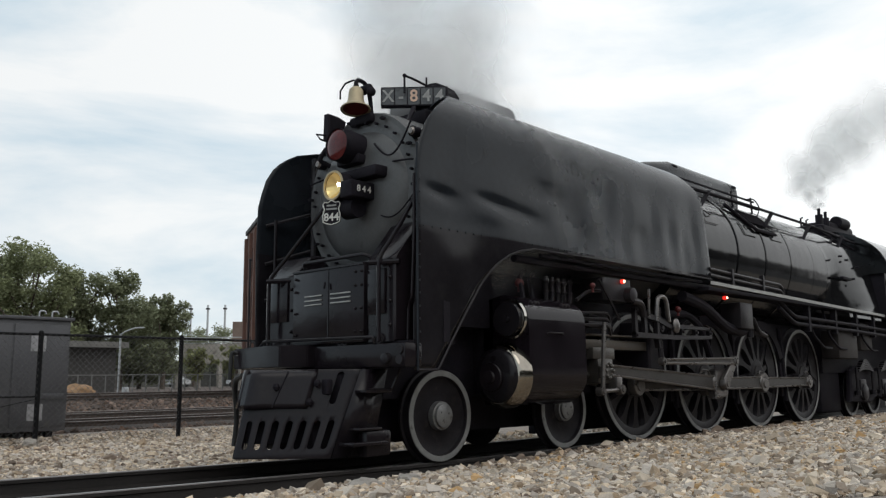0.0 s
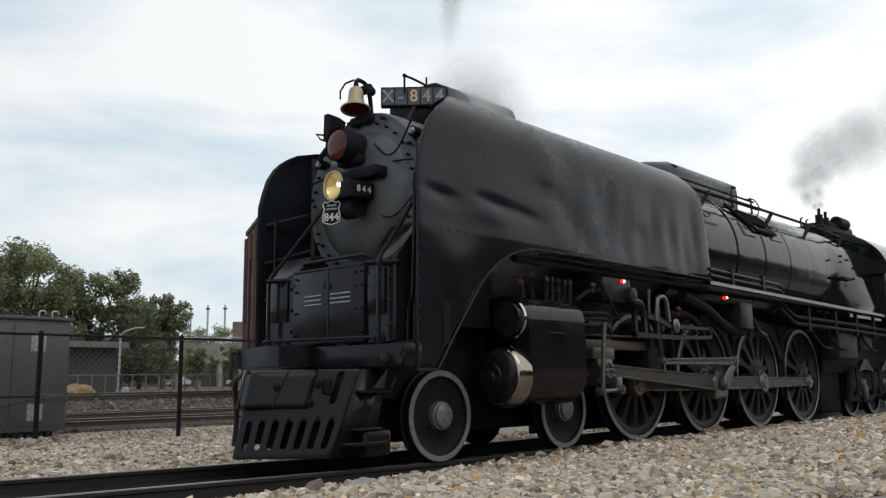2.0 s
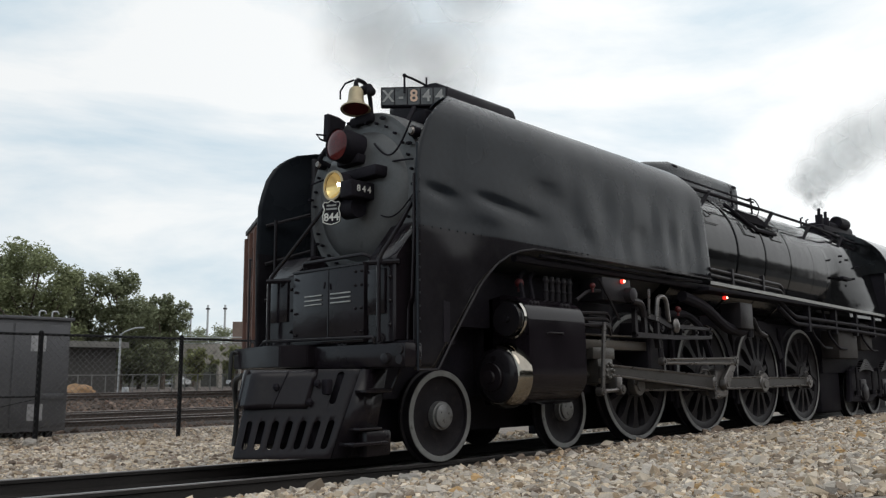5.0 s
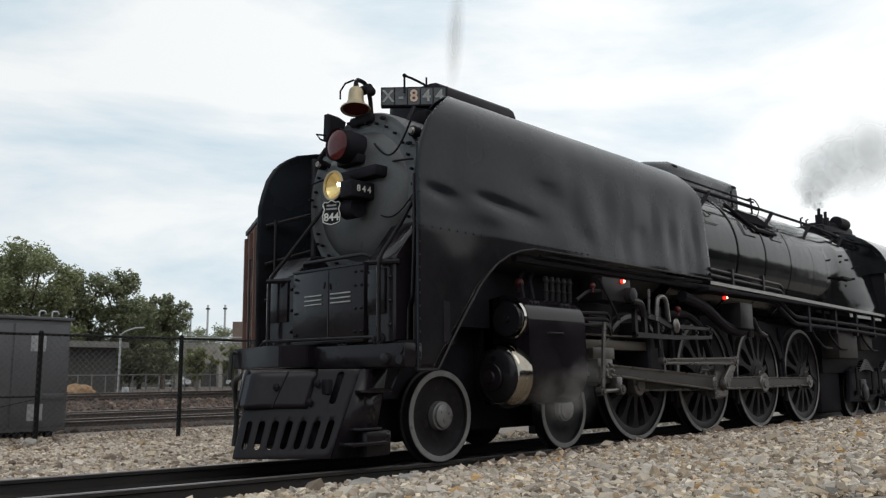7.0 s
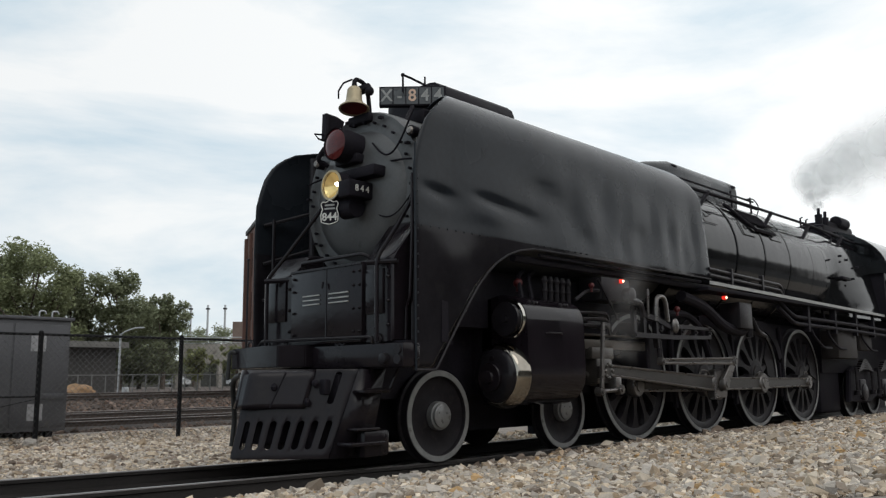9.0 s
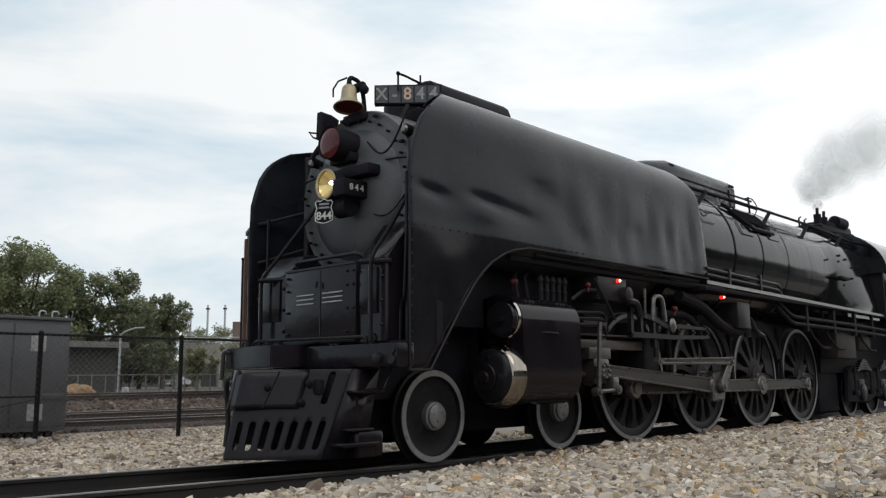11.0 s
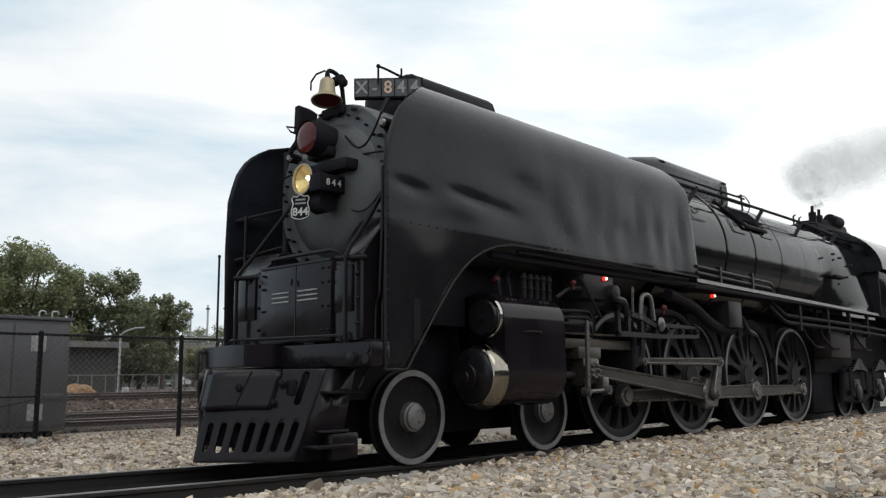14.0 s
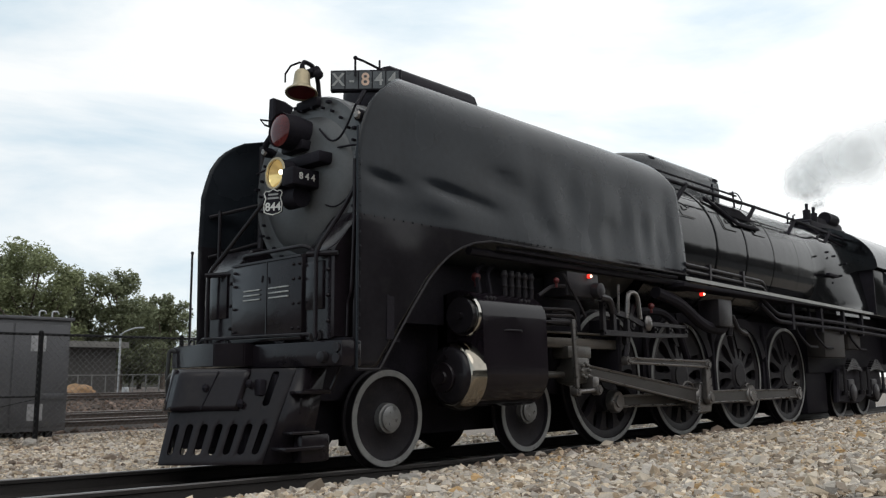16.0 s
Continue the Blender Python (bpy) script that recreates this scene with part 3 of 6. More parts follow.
box(bm, 15.3, 16.0, -1.59, -1.57, 3.05, 3.65, 0.004)
part("cab_window", bm, GLASS, cab)

# frames, with added boxes that fill the underside dark
bm = BM()
for s in (-1, 1):
    box(bm, -0.9, 13.2, s * 0.56 - 0.06, s * 0.56 + 0.06, 0.72, 1.55)
# Added low plates close the bright gaps between the wheels.
box(bm, 3.5, 12.6, 0.5, 0.62, 0.09, 0.75)
box(bm, 0.45, 2.0, 0.46, 0.56, 0.14, 0.35)
box(bm, -0.8, 3.6, -0.9, 0.9, 1.55, 2.25)
box(bm, 0.8, 2.0, -0.95, 0.95, 0.75, 1.9)
box(bm, 3.6, 12.0, -0.5, 0.5, 1.5, 2.1)
for x in (5.45, 7.7, 9.93):
    box(bm, x - 0.12, x + 0.12, -0.85, 0.85, 0.55, 1.2)
    tube(bm, [(x - 0.05, -0.85, 1.9), (x + 0.05, -0.85, 0.45)], 0.05, 6)
box(bm, 12.0, 17.4, -0.9, 0.9, 1.0, 2.3)
# Added boxes close bright gaps round the trailing truck.
box(bm, 11.95, 13.15, -0.85, 0.85, 0.14, 1.3, 0.05)
box(bm, 13.0, 17.4, -0.55, 0.55, 0.1, 1.1)
box(bm, -0.7, 2.9, -0.45, 0.45, 0.3, 0.75)
part("main_frame", bm, SOOT, loco)


# ---- wheels ----
def wheel_rim(bm, side, r0, r1, y_out, y_in):
    """A ring round the y axis; side gives the outer side."""
    lathe(bm, (0, 0, 0), (0, side, 0), [(y_in, r0), (y_in, r1 + 0.028), (y_in + 0.03, r1 + 0.028), (y_in + 0.04, r1), (y_out - 0.012, r1), (y_out, r1 - 0.012), (y_out, r0 + 0.006), (y_out - 0.01, r0), (y_in, r0)], 64)


def disc_wheelset(x, r, name):
    bm = BM()
    cyl(bm, (0, -0.7, 0), (0, 0.7, 0), 0.085, 16)
    for s in (-1, 1):
        lathe(bm, (0, 0, 0), (0, s, 0), [(0.69, 0.02), (0.69, r * 0.86), (0.775, r * 0.86), (0.765, r * 0.8), (0.74, r * 0.55), (0.775, r * 0.3), (0.79, 0.02)], 48)
    ws = part(name, bm, SPOKE, loco, "dark disc wheels on one axle")
    ws.location = (x, 0, r)
    for s in (-1, 1):
        bm = BM()
        wheel_rim(bm, s, r * 0.845, r, 0.82, 0.68)
        part("tyre", bm, SPOKE, ws)
        bm = BM()
        lathe(bm, (0, 0, 0), (0, s, 0), [(0.818, r * 0.862), (0.824, r * 0.862 + 0.004), (0.824, r - 0.012), (0.818, r - 0.004)], 64)
        part("painted_band", bm, TYRE, ws, "pale grey painted tyre band")
        bm = BM()
        lathe(bm, (0, 0, 0), (0, s, 0), [(0.77, 0.165), (0.84, 0.16), (0.845, 0.135), (0.875, 0.135), (0.885, 0.12), (0.885, 0)], 28)
        for k in range(3):
            a = k * 2.094 + 0.4
            cyl(bm, (0.07 * math.cos(a), s * 0.88, 0.07 * math.sin(a)), (0.07 * math.cos(a), s * 0.895, 0.07 * math.sin(a)), 0.014, 6)
        part("hub_cap", bm, HUB, ws, "worn grey hub cap")
    return ws


SPOKES = {}


def spoke_mesh(s):
    if s not in SPOKES:
        bm = BM()
        q = []
        for rr, hw, ya, yb in ((0.2, 0.085, 0.70, 0.81), (0.33, 0.085, 0.70, 0.805), (0.38, 0.066, 0.70, 0.80), (0.50, 0.062, 0.70, 0.795), (0.62, 0.072, 0.705, 0.79), (0.70, 0.098, 0.71, 0.785), (0.75, 0.14, 0.715, 0.783), (0.79, 0.19, 0.715, 0.782)):
            q.append([bm.verts.new((rr, s * yy, e * hw)) for e, yy in ((-1, ya), (1, ya), (0.7, yb), (-0.7, yb))])
        for p, r in zip(q, q[1:]):
            for i in range(4):
                bm.faces.new((p[i], p[(i + 1) % 4], r[(i + 1) % 4], r[i]))
        ob = link("spoke", bm, SPOKE)
        SPOKES[s] = ob.data
        bpy.data.objects.remove(ob)
    return SPOKES[s]


def spoke_wheelset(x, main=False):
    r = R_DRIVE
    bm = BM()
    cyl(bm, (0, -0.75, 0), (0, 0.75, 0), 0.14, 16)
    pin = radians(PIN_ANGLE)
    for s in (-1, 1):
        lathe(bm, (0, 0, 0), (0, s, 0), [(0.70, 0.77), (0.70, 0.885), (0.795, 0.885), (0.79, 0.79), (0.78, 0.77), (0.70, 0.77)], 64)
        lathe(bm, (0, 0, 0), (0, s, 0), [(0.69, 0), (0.69, 0.33), (0.79, 0.33), (0.815, 0.28), (0.82, 0.2), (0.84, 0.19), (0.84, 0)], 36)
        # counterweight opposite the pin
        a0 = pin + math.pi
        span = 0.75 if main else 0.5
        arc = [a0 - span + span * 2 * i / 16 for i in range(17)]
        outl = [(0.82 * math.cos(a), 0.82 * math.sin(a)) for a in arc]
        inner = [(0.5 * math.cos(a), 0.5 * math.sin(a)) for a in (a0 + span * 0.7, a0, a0 - span * 0.7)]
        plate(bm, outl + inner, s * 0.72, s * 0.81)
        c = Vector((THROW * math.cos(pin), 0, THROW * math.sin(pin)))
        cyl(bm, c + Vector((0, s * 0.7, 0)), c + Vector((0, s * 0.9, 0)), 0.15, 20)
        cyl(bm, c + Vector((0, s * 0.88, 0)), c + Vector((0, s * (1.33 if main else 1.1), 0)), 0.075, 14)
    ws = part("driving_wheelset", bm, SPOKE, loco, "spoked black driving wheels with counterweights")
    ws.location = (x, 0, r)
    for k in range(13):
        for s in (-1, 1):
            sp = new("spoke", spoke_mesh(s))
            sp.parent = ws
            sp.matrix_basis = pose(0, 0, 0, 0, -PIN_ANGLE - (k + 0.5) * 360 / 13, 0)
    for s in (-1, 1):
        bm = BM()
        wheel_rim(bm, s, 0.885, r, 0.82, 0.68)
        part("tyre", bm, SPOKE, ws)
        bm = BM()
        lathe(bm, (0, 0, 0), (0, s, 0), [(0.818, 0.885), (0.824, 0.885 + 0.004), (0.824, r - 0.012), (0.818, r - 0.004)], 64)
        part("painted_band", bm, TYRE, ws, "pale grey painted tyre band")
    return ws


lead_wheels = [disc_wheelset(x, R_LEAD, "leading_wheelset") for x in LEAD_X]
trail_wheels = [disc_wheelset(x, R_TRAIL, "trailing_wheelset") for x in TRAIL_X]
drive_wheels = [spoke_wheelset(x, i == 1) for i, x in enumerate(DRIVE_X)]


# ---- rods, in the space of their pins ----
def rod_body(bm, x0, x1, h0, h1, y, t, flute=True):
    """A tapered fluted bar between two pins."""
    plate(bm, [(x0, -h0), (x1, -h1), (x1, h1), (x0, h0)], y - t / 2, y + t / 2, 0.008)
    if flute:
        # Dark strip paints the shade inside the flute.
        for f in plate(bm, [(x0 + 0.12, -h0 * 0.7), (x1 - 0.12, -h1 * 0.7), (x1 - 0.12, h1 * 0.7), (x0 + 0.12, h0 * 0.7)], y - t / 2 - 0.004, y - t / 2 + 0.01):
            f.material_index = 1
        for zz in (-1, 1):
            a, b = zz * h0 * 0.86, zz * h1 * 0.86
            tube(bm, [(x0, y - t / 2 - 0.006, a), (x1, y - t / 2 - 0.006, b)], 0.018, 6)


def boss(bm, x, z, y, r, t):
    lathe(bm, (x, y + t / 2, z), (0, -1, 0), [(0, 0), (0, r), (t * 0.8, r), (t, r * 0.9), (t, r * 0.55), (t + 0.02, r * 0.5), (t + 0.02, 0)], 24)


pin0 = (THROW * math.cos(radians(PIN_ANGLE)), THROW * math.sin(radians(PIN_ANGLE)))
side_rods = []
for i in range(3):
    bm = BM()
    gap = DRIVE_X[i + 1] - DRIVE_X[i]
    y = -1.03
    rod_body(bm, 0.08, gap - 0.08, 0.10 if i else 0.085, 0.115 if i < 2 else 0.085, y, 0.07)
    if i == 0:
        boss(bm, 0, 0, y, 0.16, 0.12)
    boss(bm, gap, 0, y, (0.2, 0.19, 0.14)[i], 0.14)
    if i:
        tube(bm, [(gap - 0.12 + 0.05 * k, y, 0.16 + 0.05 * math.sin(k * math.pi / 4)) for k in range(5)], 0.014, 6)
    rod = part("side_rod", bm, [STEEL, FLUTE], loco, "oily fluted steel side rod")
    side_rods.append((rod, DRIVE_X[i]))
MAIN_L = 3.46
CROSS_Z = 1.045
bm = BM()
rod_body(bm, -MAIN_L + 0.12, -0.1, 0.075, 0.125, -1.22, 0.08)
boss(bm, 0, 0, -1.22, 0.25, 0.14)
plate(bm, [(-0.22, -0.26), (0.2, -0.2), (0.24, 0.1), (0.12, 0.27), (-0.2, 0.2)], -1.31, -1.17, 0.02)
boss(bm, -MAIN_L, 0, -1.22, 0.13, 0.12)
tube(bm, bend([(-0.62, -1.22, 0.1), (-0.52, -1.22, 0.2), (-0.32, -1.22, 0.2), (-0.2, -1.22, 0.1)], 0.06), 0.014, 6)
main_rod = part("main_rod", bm, [STEEL, FLUTE], loco, "long fluted steel main rod")
bm = BM()
ECC_R, ECC_A = 0.24, 85.0
ecc0 = (ECC_R * math.cos(radians(ECC_A)), ECC_R * math.sin(radians(ECC_A)))
dx, dz = ecc0[0] - pin0[0], ecc0[1] - pin0[1]
n = math.hypot(dx, dz)
ux, uz = dx / n, dz / n
plate(bm, [(pin0[0] - uz * 0.11, pin0[1] + ux * 0.11), (pin0[0] + uz * 0.11, pin0[1] - ux * 0.11), (ecc0[0] + uz * 0.07, ecc0[1] - ux * 0.07), (ecc0[0] - uz * 0.07, ecc0[1] + ux * 0.07)], -1.39, -1.31, 0.01)
boss(bm, pin0[0], pin0[1], -1.36, 0.1, 0.1)
cyl(bm, (ecc0[0], -1.3, ecc0[1]), (ecc0[0], -1.42, ecc0[1]), 0.05, 12)
ecc_crank = part("eccentric_crank", bm, STEEL, loco, "bright steel eccentric crank")
ecc_crank.location = (DRIVE_X[1], 0, R_DRIVE)
ECC_L = 2.40
bm = BM()
rod_body(bm, -ECC_L + 0.06, -0.06, 0.035, 0.05, -1.36, 0.05)
boss(bm, 0, 0, -1.36, 0.085, 0.1)
boss(bm, -ECC_L, 0, -1.36, 0.06, 0.09)
ecc_rod = part("eccentric_rod", bm, [STEEL, FLUTE], loco, "slim steel eccentric rod")
LINK_X, LINK_Z = 4.2, 1.66
bm = BM()
n = LINK_Z - 1.165
pts = [(0.07 - 0.08 * math.cos(t), 0.30 * math.sin(t) / 0.84) for t in np.linspace(-1.0, 1.0, 10)]
plate(bm, pts + [(x - 0.09, z) for x, z in pts[::-1]], -1.36, -1.28, 0.006)
tube(bm, [(0.0, -1.33, -0.2), (0.02, -1.33, -n)], 0.04, 8)
boss(bm, 0, 0, -1.33, 0.07, 0.1)
exp_link = part("expansion_link", bm, DULL, loco)
# crosshead, guides, combination lever
bm = BM()
box(bm, -0.2, 0.18, -1.30, -1.08, -0.19, 0.15, 0.03)
box(bm, -0.28, 0.26, -1.28, -1.02, 0.14, 0.30, 0.02)
box(bm, -0.2, 0.12, -1.34, -1.28, -0.12, 0.05, 0.02)
for k in range(8):
    a = k * math.pi / 4
    ball(bm, (0.0 + 0.09 * math.cos(a), -1.35, -0.02 + 0.09 * math.sin(a)), 0.028, 6)
lathe(bm, (-0.9, -1.12, -0.07), (1, 0, 0), [(0, 0.045), (0.72, 0.045), (0.72, 0.13), (0.84, 0.15)], 16)
crosshead = part("crosshead", bm, material("worn_crosshead_steel", (0.078, 0.072, 0.066), 0.35, 0.5, 6, 0.35, 0.3, 50, stain=(0.03, 0.027, 0.024)), loco, "grey steel crosshead and piston rod")
bm = BM()
tube(bm, [(-0.28, -1.38, -0.29), (0.2, -1.38, -0.27)], 0.03, 8)
boss(bm, 0.2, -0.27, -1.38, 0.07, 0.1)
boss(bm, -0.28, -0.29, -1.38, 0.06, 0.1)
box(bm, 0.1, 0.24, -1.4, -1.2, -0.3, -0.1, 0.02)
part("union_link", bm, STEEL, crosshead)
bm = BM()
plate(bm, [(-0.035, 0.0), (0.03, 0.0), (0.06, 0.92), (-0.0, 0.92)], -1.43, -1.39, 0.006)
lever = part("combination_lever", bm, STEEL, loco, "upright steel combination lever")
bm = BM()
for z0, z1 in ((1.32, 1.45), (1.5, 1.53)):
    box(bm, 2.1, 4.05, -1.22, -1.04, z0, z1, 0.01)
parts("guide_bar", bm, material("oily_brown_guide", (0.078, 0.066, 0.055), 0.4, 0.4, 5, 0.3, 0.2, 50, stain=(0.06, 0.05, 0.04)), loco, "oily brownish crosshead guide")

bm = BM()
box(bm, 3.98, 4.08, -1.25, -0.6, 1.0, 1.75, 0.02)
part("guide_yoke", bm, SOOT, loco)

# ---- cylinder with valve chest ----
bm = BM()
sec = []
for t in np.linspace(radians(95), radians(0), 12):
    sec.append((-1.12 - 0.38 * math.cos(t), 1.63 + 0.31 * math.sin(t)))
sec += [(-1.505, 1.4), (-1.51, 1.1)]
for t in np.linspace(radians(0), radians(-95), 10):
    sec.append((-1.12 - 0.39 * math.cos(t), 0.99 + 0.38 * math.sin(t)))
sec += [(-0.8, 0.62), (-0.8, 1.88)]
ra = [bm.verts.new((0.80, y, z)) for y, z in sec]
rb = [bm.verts.new((1.98, y, z)) for y, z in sec]
for i in range(len(sec)):
    j = (i + 1) % len(sec)
    bm.faces.new((ra[i], ra[j], rb[j], rb[i]))
bm.faces.new(ra[::-1])
bm.faces.new(rb)
cylinder = part("cylinder", bm, material("cylinder_jacket", (0.0098, 0.0074, 0.0100), 0.13, 0, 2, 0.3, 0.2, 6, stain=(0.010, 0.0075, 0.008), spec=0.26), loco, "black cylinder jacket with valve chest", sharp=30)
bm = BM()
lathe(bm, (0.82, -1.14, 0.97), (-1, 0, 0), [(0.19 * math.sin(t), 0.31 + 0.082 * math.cos(t)) for t in np.linspace(0, 1.45, 12)], 64)
part("cylinder_head", bm, material("dark_polished_steel", (0.34, 0.31, 0.265), 0.11, 1.0, 1.2, 0.15, 0.03, 12), cylinder, "polished rounded cylinder head rim", sharp=60)
# Black face paints in the dark that the polished dome mirrors.
bm = BM()
lathe(bm, (0.82, -1.14, 0.97), (-1, 0, 0), [(0.185, 0.322)] + [(0.19 + 0.095 * math.sin(t), 0.318 * math.cos(t)) for t in np.linspace(0, 1.5, 12)] + [(0.285, 0)], 56)
part("head_cover", bm, LOWER, cylinder, "domed cylinder head face, dark reflection in its colour", sharp=60)
bm = BM()
lathe(bm, (0.54, -1.14, 0.95), (-1, 0, 0), [(0, 0.17), (0.03, 0.17), (0.04, 0.16), (0.045, 0.08), (0.07, 0.07), (0.07, 0)], 28)
cyl(bm, (0.62, -1.16, 1.17), (0.53, -1.16, 1.17), 0.03, 10)
part("tail_rod_cover", bm, PILOT, cylinder, "dark round tail rod cover")
bm = BM()
lathe(bm, (0.82, -1.24, 1.64), (-1, 0, 0), [(0, 0.245), (0.035, 0.245), (0.055, 0.232), (0.06, 0.205)], 48)
lathe(bm, (1.97, -1.24, 1.64), (1, 0, 0), [(0, 0.245), (0.03, 0.243), (0.045, 0.2)], 48)
parts("valve_chest_ring", bm, CHROME, cylinder, "polished valve chest ring")
bm = BM()
lathe(bm, (0.80, -1.24, 1.64), (-1, 0, 0), [(0, 0.2), (0.1, 0.2), (0.09, 0.05), (0.14, 0.05), (0.14, 0)], 28)
lathe(bm, (2.0, -1.24, 1.64), (1, 0, 0), [(0, 0.2), (0.12, 0.15), (0.2, 0.06), (0.5, 0.05), (0.5, 0)], 28)
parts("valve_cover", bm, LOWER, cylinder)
bm = BM()
for x in (0.98, 1.06, 1.12, 1.62, 1.7, 1.76):
    ball(bm, (x, -1.40, 1.845), 0.026, 8)
tube(bm, bend([(1.15, -1.515, 1.47), (1.18, -1.54, 1.48), (1.45, -1.54, 1.48), (1.48, -1.515, 1.47)], 0.02), 0.01, 6)
parts("plug_and_grab", bm, DULL, cylinder)

# ---- gear above the motion plate ----
bm = BM()
plate(bm, [(3.4, 1.86), (3.4, 1.94), (3.64, 1.93), (3.74, 1.85), (4.08, 1.81), (4.46, 1.70), (4.8, 1.73), (5.75, 1.71), (5.75, 1.66), (4.8, 1.67), (4.44, 1.635), (4.05, 1.74), (3.7, 1.78), (3.6, 1.86)], -1.41, -1.33, 0.006)
plate(bm, [(3.4, 1.49), (3.4, 1.57), (4.6, 1.56), (5.75, 1.585), (5.75, 1.53), (4.6, 1.495)], -1.41, -1.33, 0.006)
for x, w, z in ((3.4, 0.07, 1.9), (3.66, 0.07, 1.84), (4.02, 0.06, 1.78), (4.42, 0.08, 1.66), (4.76, 0.05, 1.7), (5.2, 0.06, 1.69), (5.68, 0.07, 1.69)):
    plate(bm, [(x, 1.53), (x + w, 1.53), (x + w, z), (x, z)], -1.4, -1.34)
for x, z in ((3.43, 1.9), (3.43, 1.53), (4.46, 1.66), (4.79, 1.62), (5.23, 1.62), (5.71, 1.62), (5.71, 1.69)):
    cyl(bm, (x, -1.4, z), (x, -1.43, z), 0.022, 8)
bracket = part("valve_gear_bracket", bm, DULL, loco, "grey cast open valve gear bracket")
bm = BM()
tube(bm, bend([(4.0, -1.4, 1.75), (4.05, -1.4, 2.12), (4.3, -1.4, 2.12), (4.36, -1.4, 1.75)], 0.14), 0.035, 8)
tube(bm, bend([(3.75, -1.42, 1.8), (3.78, -1.42, 2.2)], 0.1), 0.02, 6)
ball(bm, (4.55, -1.42, 1.7), 0.09, 10, (1, 0.5, 1.3))
parts("lifting_arm", bm, STEEL, bracket)
bm = BM()
box(bm, 2.62, 3.35, -1.38, -1.0, 1.98, 2.3, 0.02)
lubricator = part("lubricator_box", bm, DULL, loco, "grey lubricator box with pipes")
bm = BM()
lathe(bm, (3.25, -1.38, 2.08), (0, -1, 0), [(0, 0.11), (0.1, 0.1), (0.12, 0.05), (0.12, 0)], 18)
tube(bm, bend([(3.25, -1.45, 2.0), (3.5, -1.45, 1.98), (3.6, -1.42, 1.8)], 0.1), 0.05, 8)
part("drive_arm", bm, DULL, lubricator)
bm = BM()
for k in range(5):
    x = 1.5 + 0.13 * k
    cyl(bm, (x, -1.25, 1.85), (x, -1.25, 2.22), 0.03, 8)
    ball(bm, (x, -1.25, 2.16), 0.048, 8)
    ball(bm, (x, -1.25, 2.03), 0.04, 8)
parts("lubricator_fitting", bm, SPOKE, loco)
bm = BM()
tube(bm, bend([(2.1, -1.3, 1.95), (2.4, -1.3, 2.1), (2.6, -1.35, 2.1)], 0.1), 0.025, 6)
tube(bm, bend([(2.5, -1.4, 2.25), (2.75, -1.42, 1.95), (2.95, -1.42, 1.72)], 0.1), 0.022, 6)
for z in (1.78, 1.7, 1.62):
    tube(bm, bend([(2.0, -1.35, z), (2.7, -1.4, z + 0.02), (2.9, -1.3, z - 0.1)], 0.1), 0.02, 6)
box(bm, 2.25, 2.8, -1.38, -1.2, 1.6, 1.68, 0.01)
box(bm, 2.3, 2.75, -1.36, -1.15, 1.74, 1.8, 0.01)
parts("oil_pipework", bm, DULL, loco)
for (x, y, z, r) in ((1.15, -1.1, 2.12, 0.06), (2.42, -1.35, 2.16, 0.04), (4.95, -1.25, 1.98, 0.05)):
    bm = BM()
    ball(bm, (x, y, z), r, 12)
    cyl(bm, (x, y, z - r - 0.05), (x, y, z), r * 0.4, 8)
    part("red_valve", bm, REDPAINT, loco, "red painted valve")
bm = BM()
tube(bm, [(0.8, -1.3, 2.38), (6.0, -1.3, 2.38)], 0.05, 8)
tube(bm, [(1.2, -1.4, 2.44), (5.5, -1.4, 2.44)], 0.025, 6)
tube(bm, bend([(5.1, -1.25, 2.2), (5.8, -1.25, 2.1), (6.6, -1.25, 1.75), (7.3, -1.25, 1.7), (7.6, -1.2, 1.95)], 0.3), 0.09, 10)
tube(bm, bend([(4.8, -1.1, 1.9), (5.4, -1.15, 1.95), (5.9, -1.15, 1.75), (6.3, -1.1, 1.2)], 0.3), 0.06, 8)
for x in (1.1, 1.3, 2.1):
    tube(bm, bend([(x, -1.2, 1.9), (x + 0.05, -1.1, 2.2), (x + 0.3, -1.0, 2.3)], 0.1), 0.03, 6)
parts("steam_pipe", bm, SOOT, loco)
bm = BM()
box(bm, 6.85, 7.35, -1.42, -1.05, 1.75, 2.2, 0.02)
cyl(bm, (7.45, -1.3, 1.62), (7.45, -1.3, 2.1), 0.06, 10)
tube(bm, bend([(7.45, -1.36, 1.95), (7.6, -1.4, 1.7), (7.9, -1.4, 1.65)], 0.1), 0.04, 8)
parts("sand_trap_box", bm, DULL, loco)
for x, z in ((3.1, 2.263), (6.337, 2.24)):
    bm = BM()
    lathe(bm, (x, -1.36, z), (0, -1, 0), [(0, 0.03), (0.05, 0.03), (0.065, 0.025), (0.065, 0.0)], 14)
    lamp = part("warning_lamp", bm, REDGLOW, loco, "small glowing red lamp")
    bm = BM()
    ball(bm, (x, -1.425, z), 0.02, 10)
    part("bulb", bm, BULB, lamp)

# brake hangers and splash guards by the drivers
bm = BM()
for x in DRIVE_X[1:3]:
    arcp = [(x + 1.03 * math.cos(t), R_DRIVE + 1.03 * math.sin(t)) for t in np.linspace(radians(20), radians(105), 14)]
    plate(bm, arcp + [(px * 1.0 - (px - x) * 0.16, R_DRIVE + (pz - R_DRIVE) * 0.84) for px, pz in arcp[::-1]], -0.93, -0.9)
parts("wheel_guard", bm, SOOT, loco)

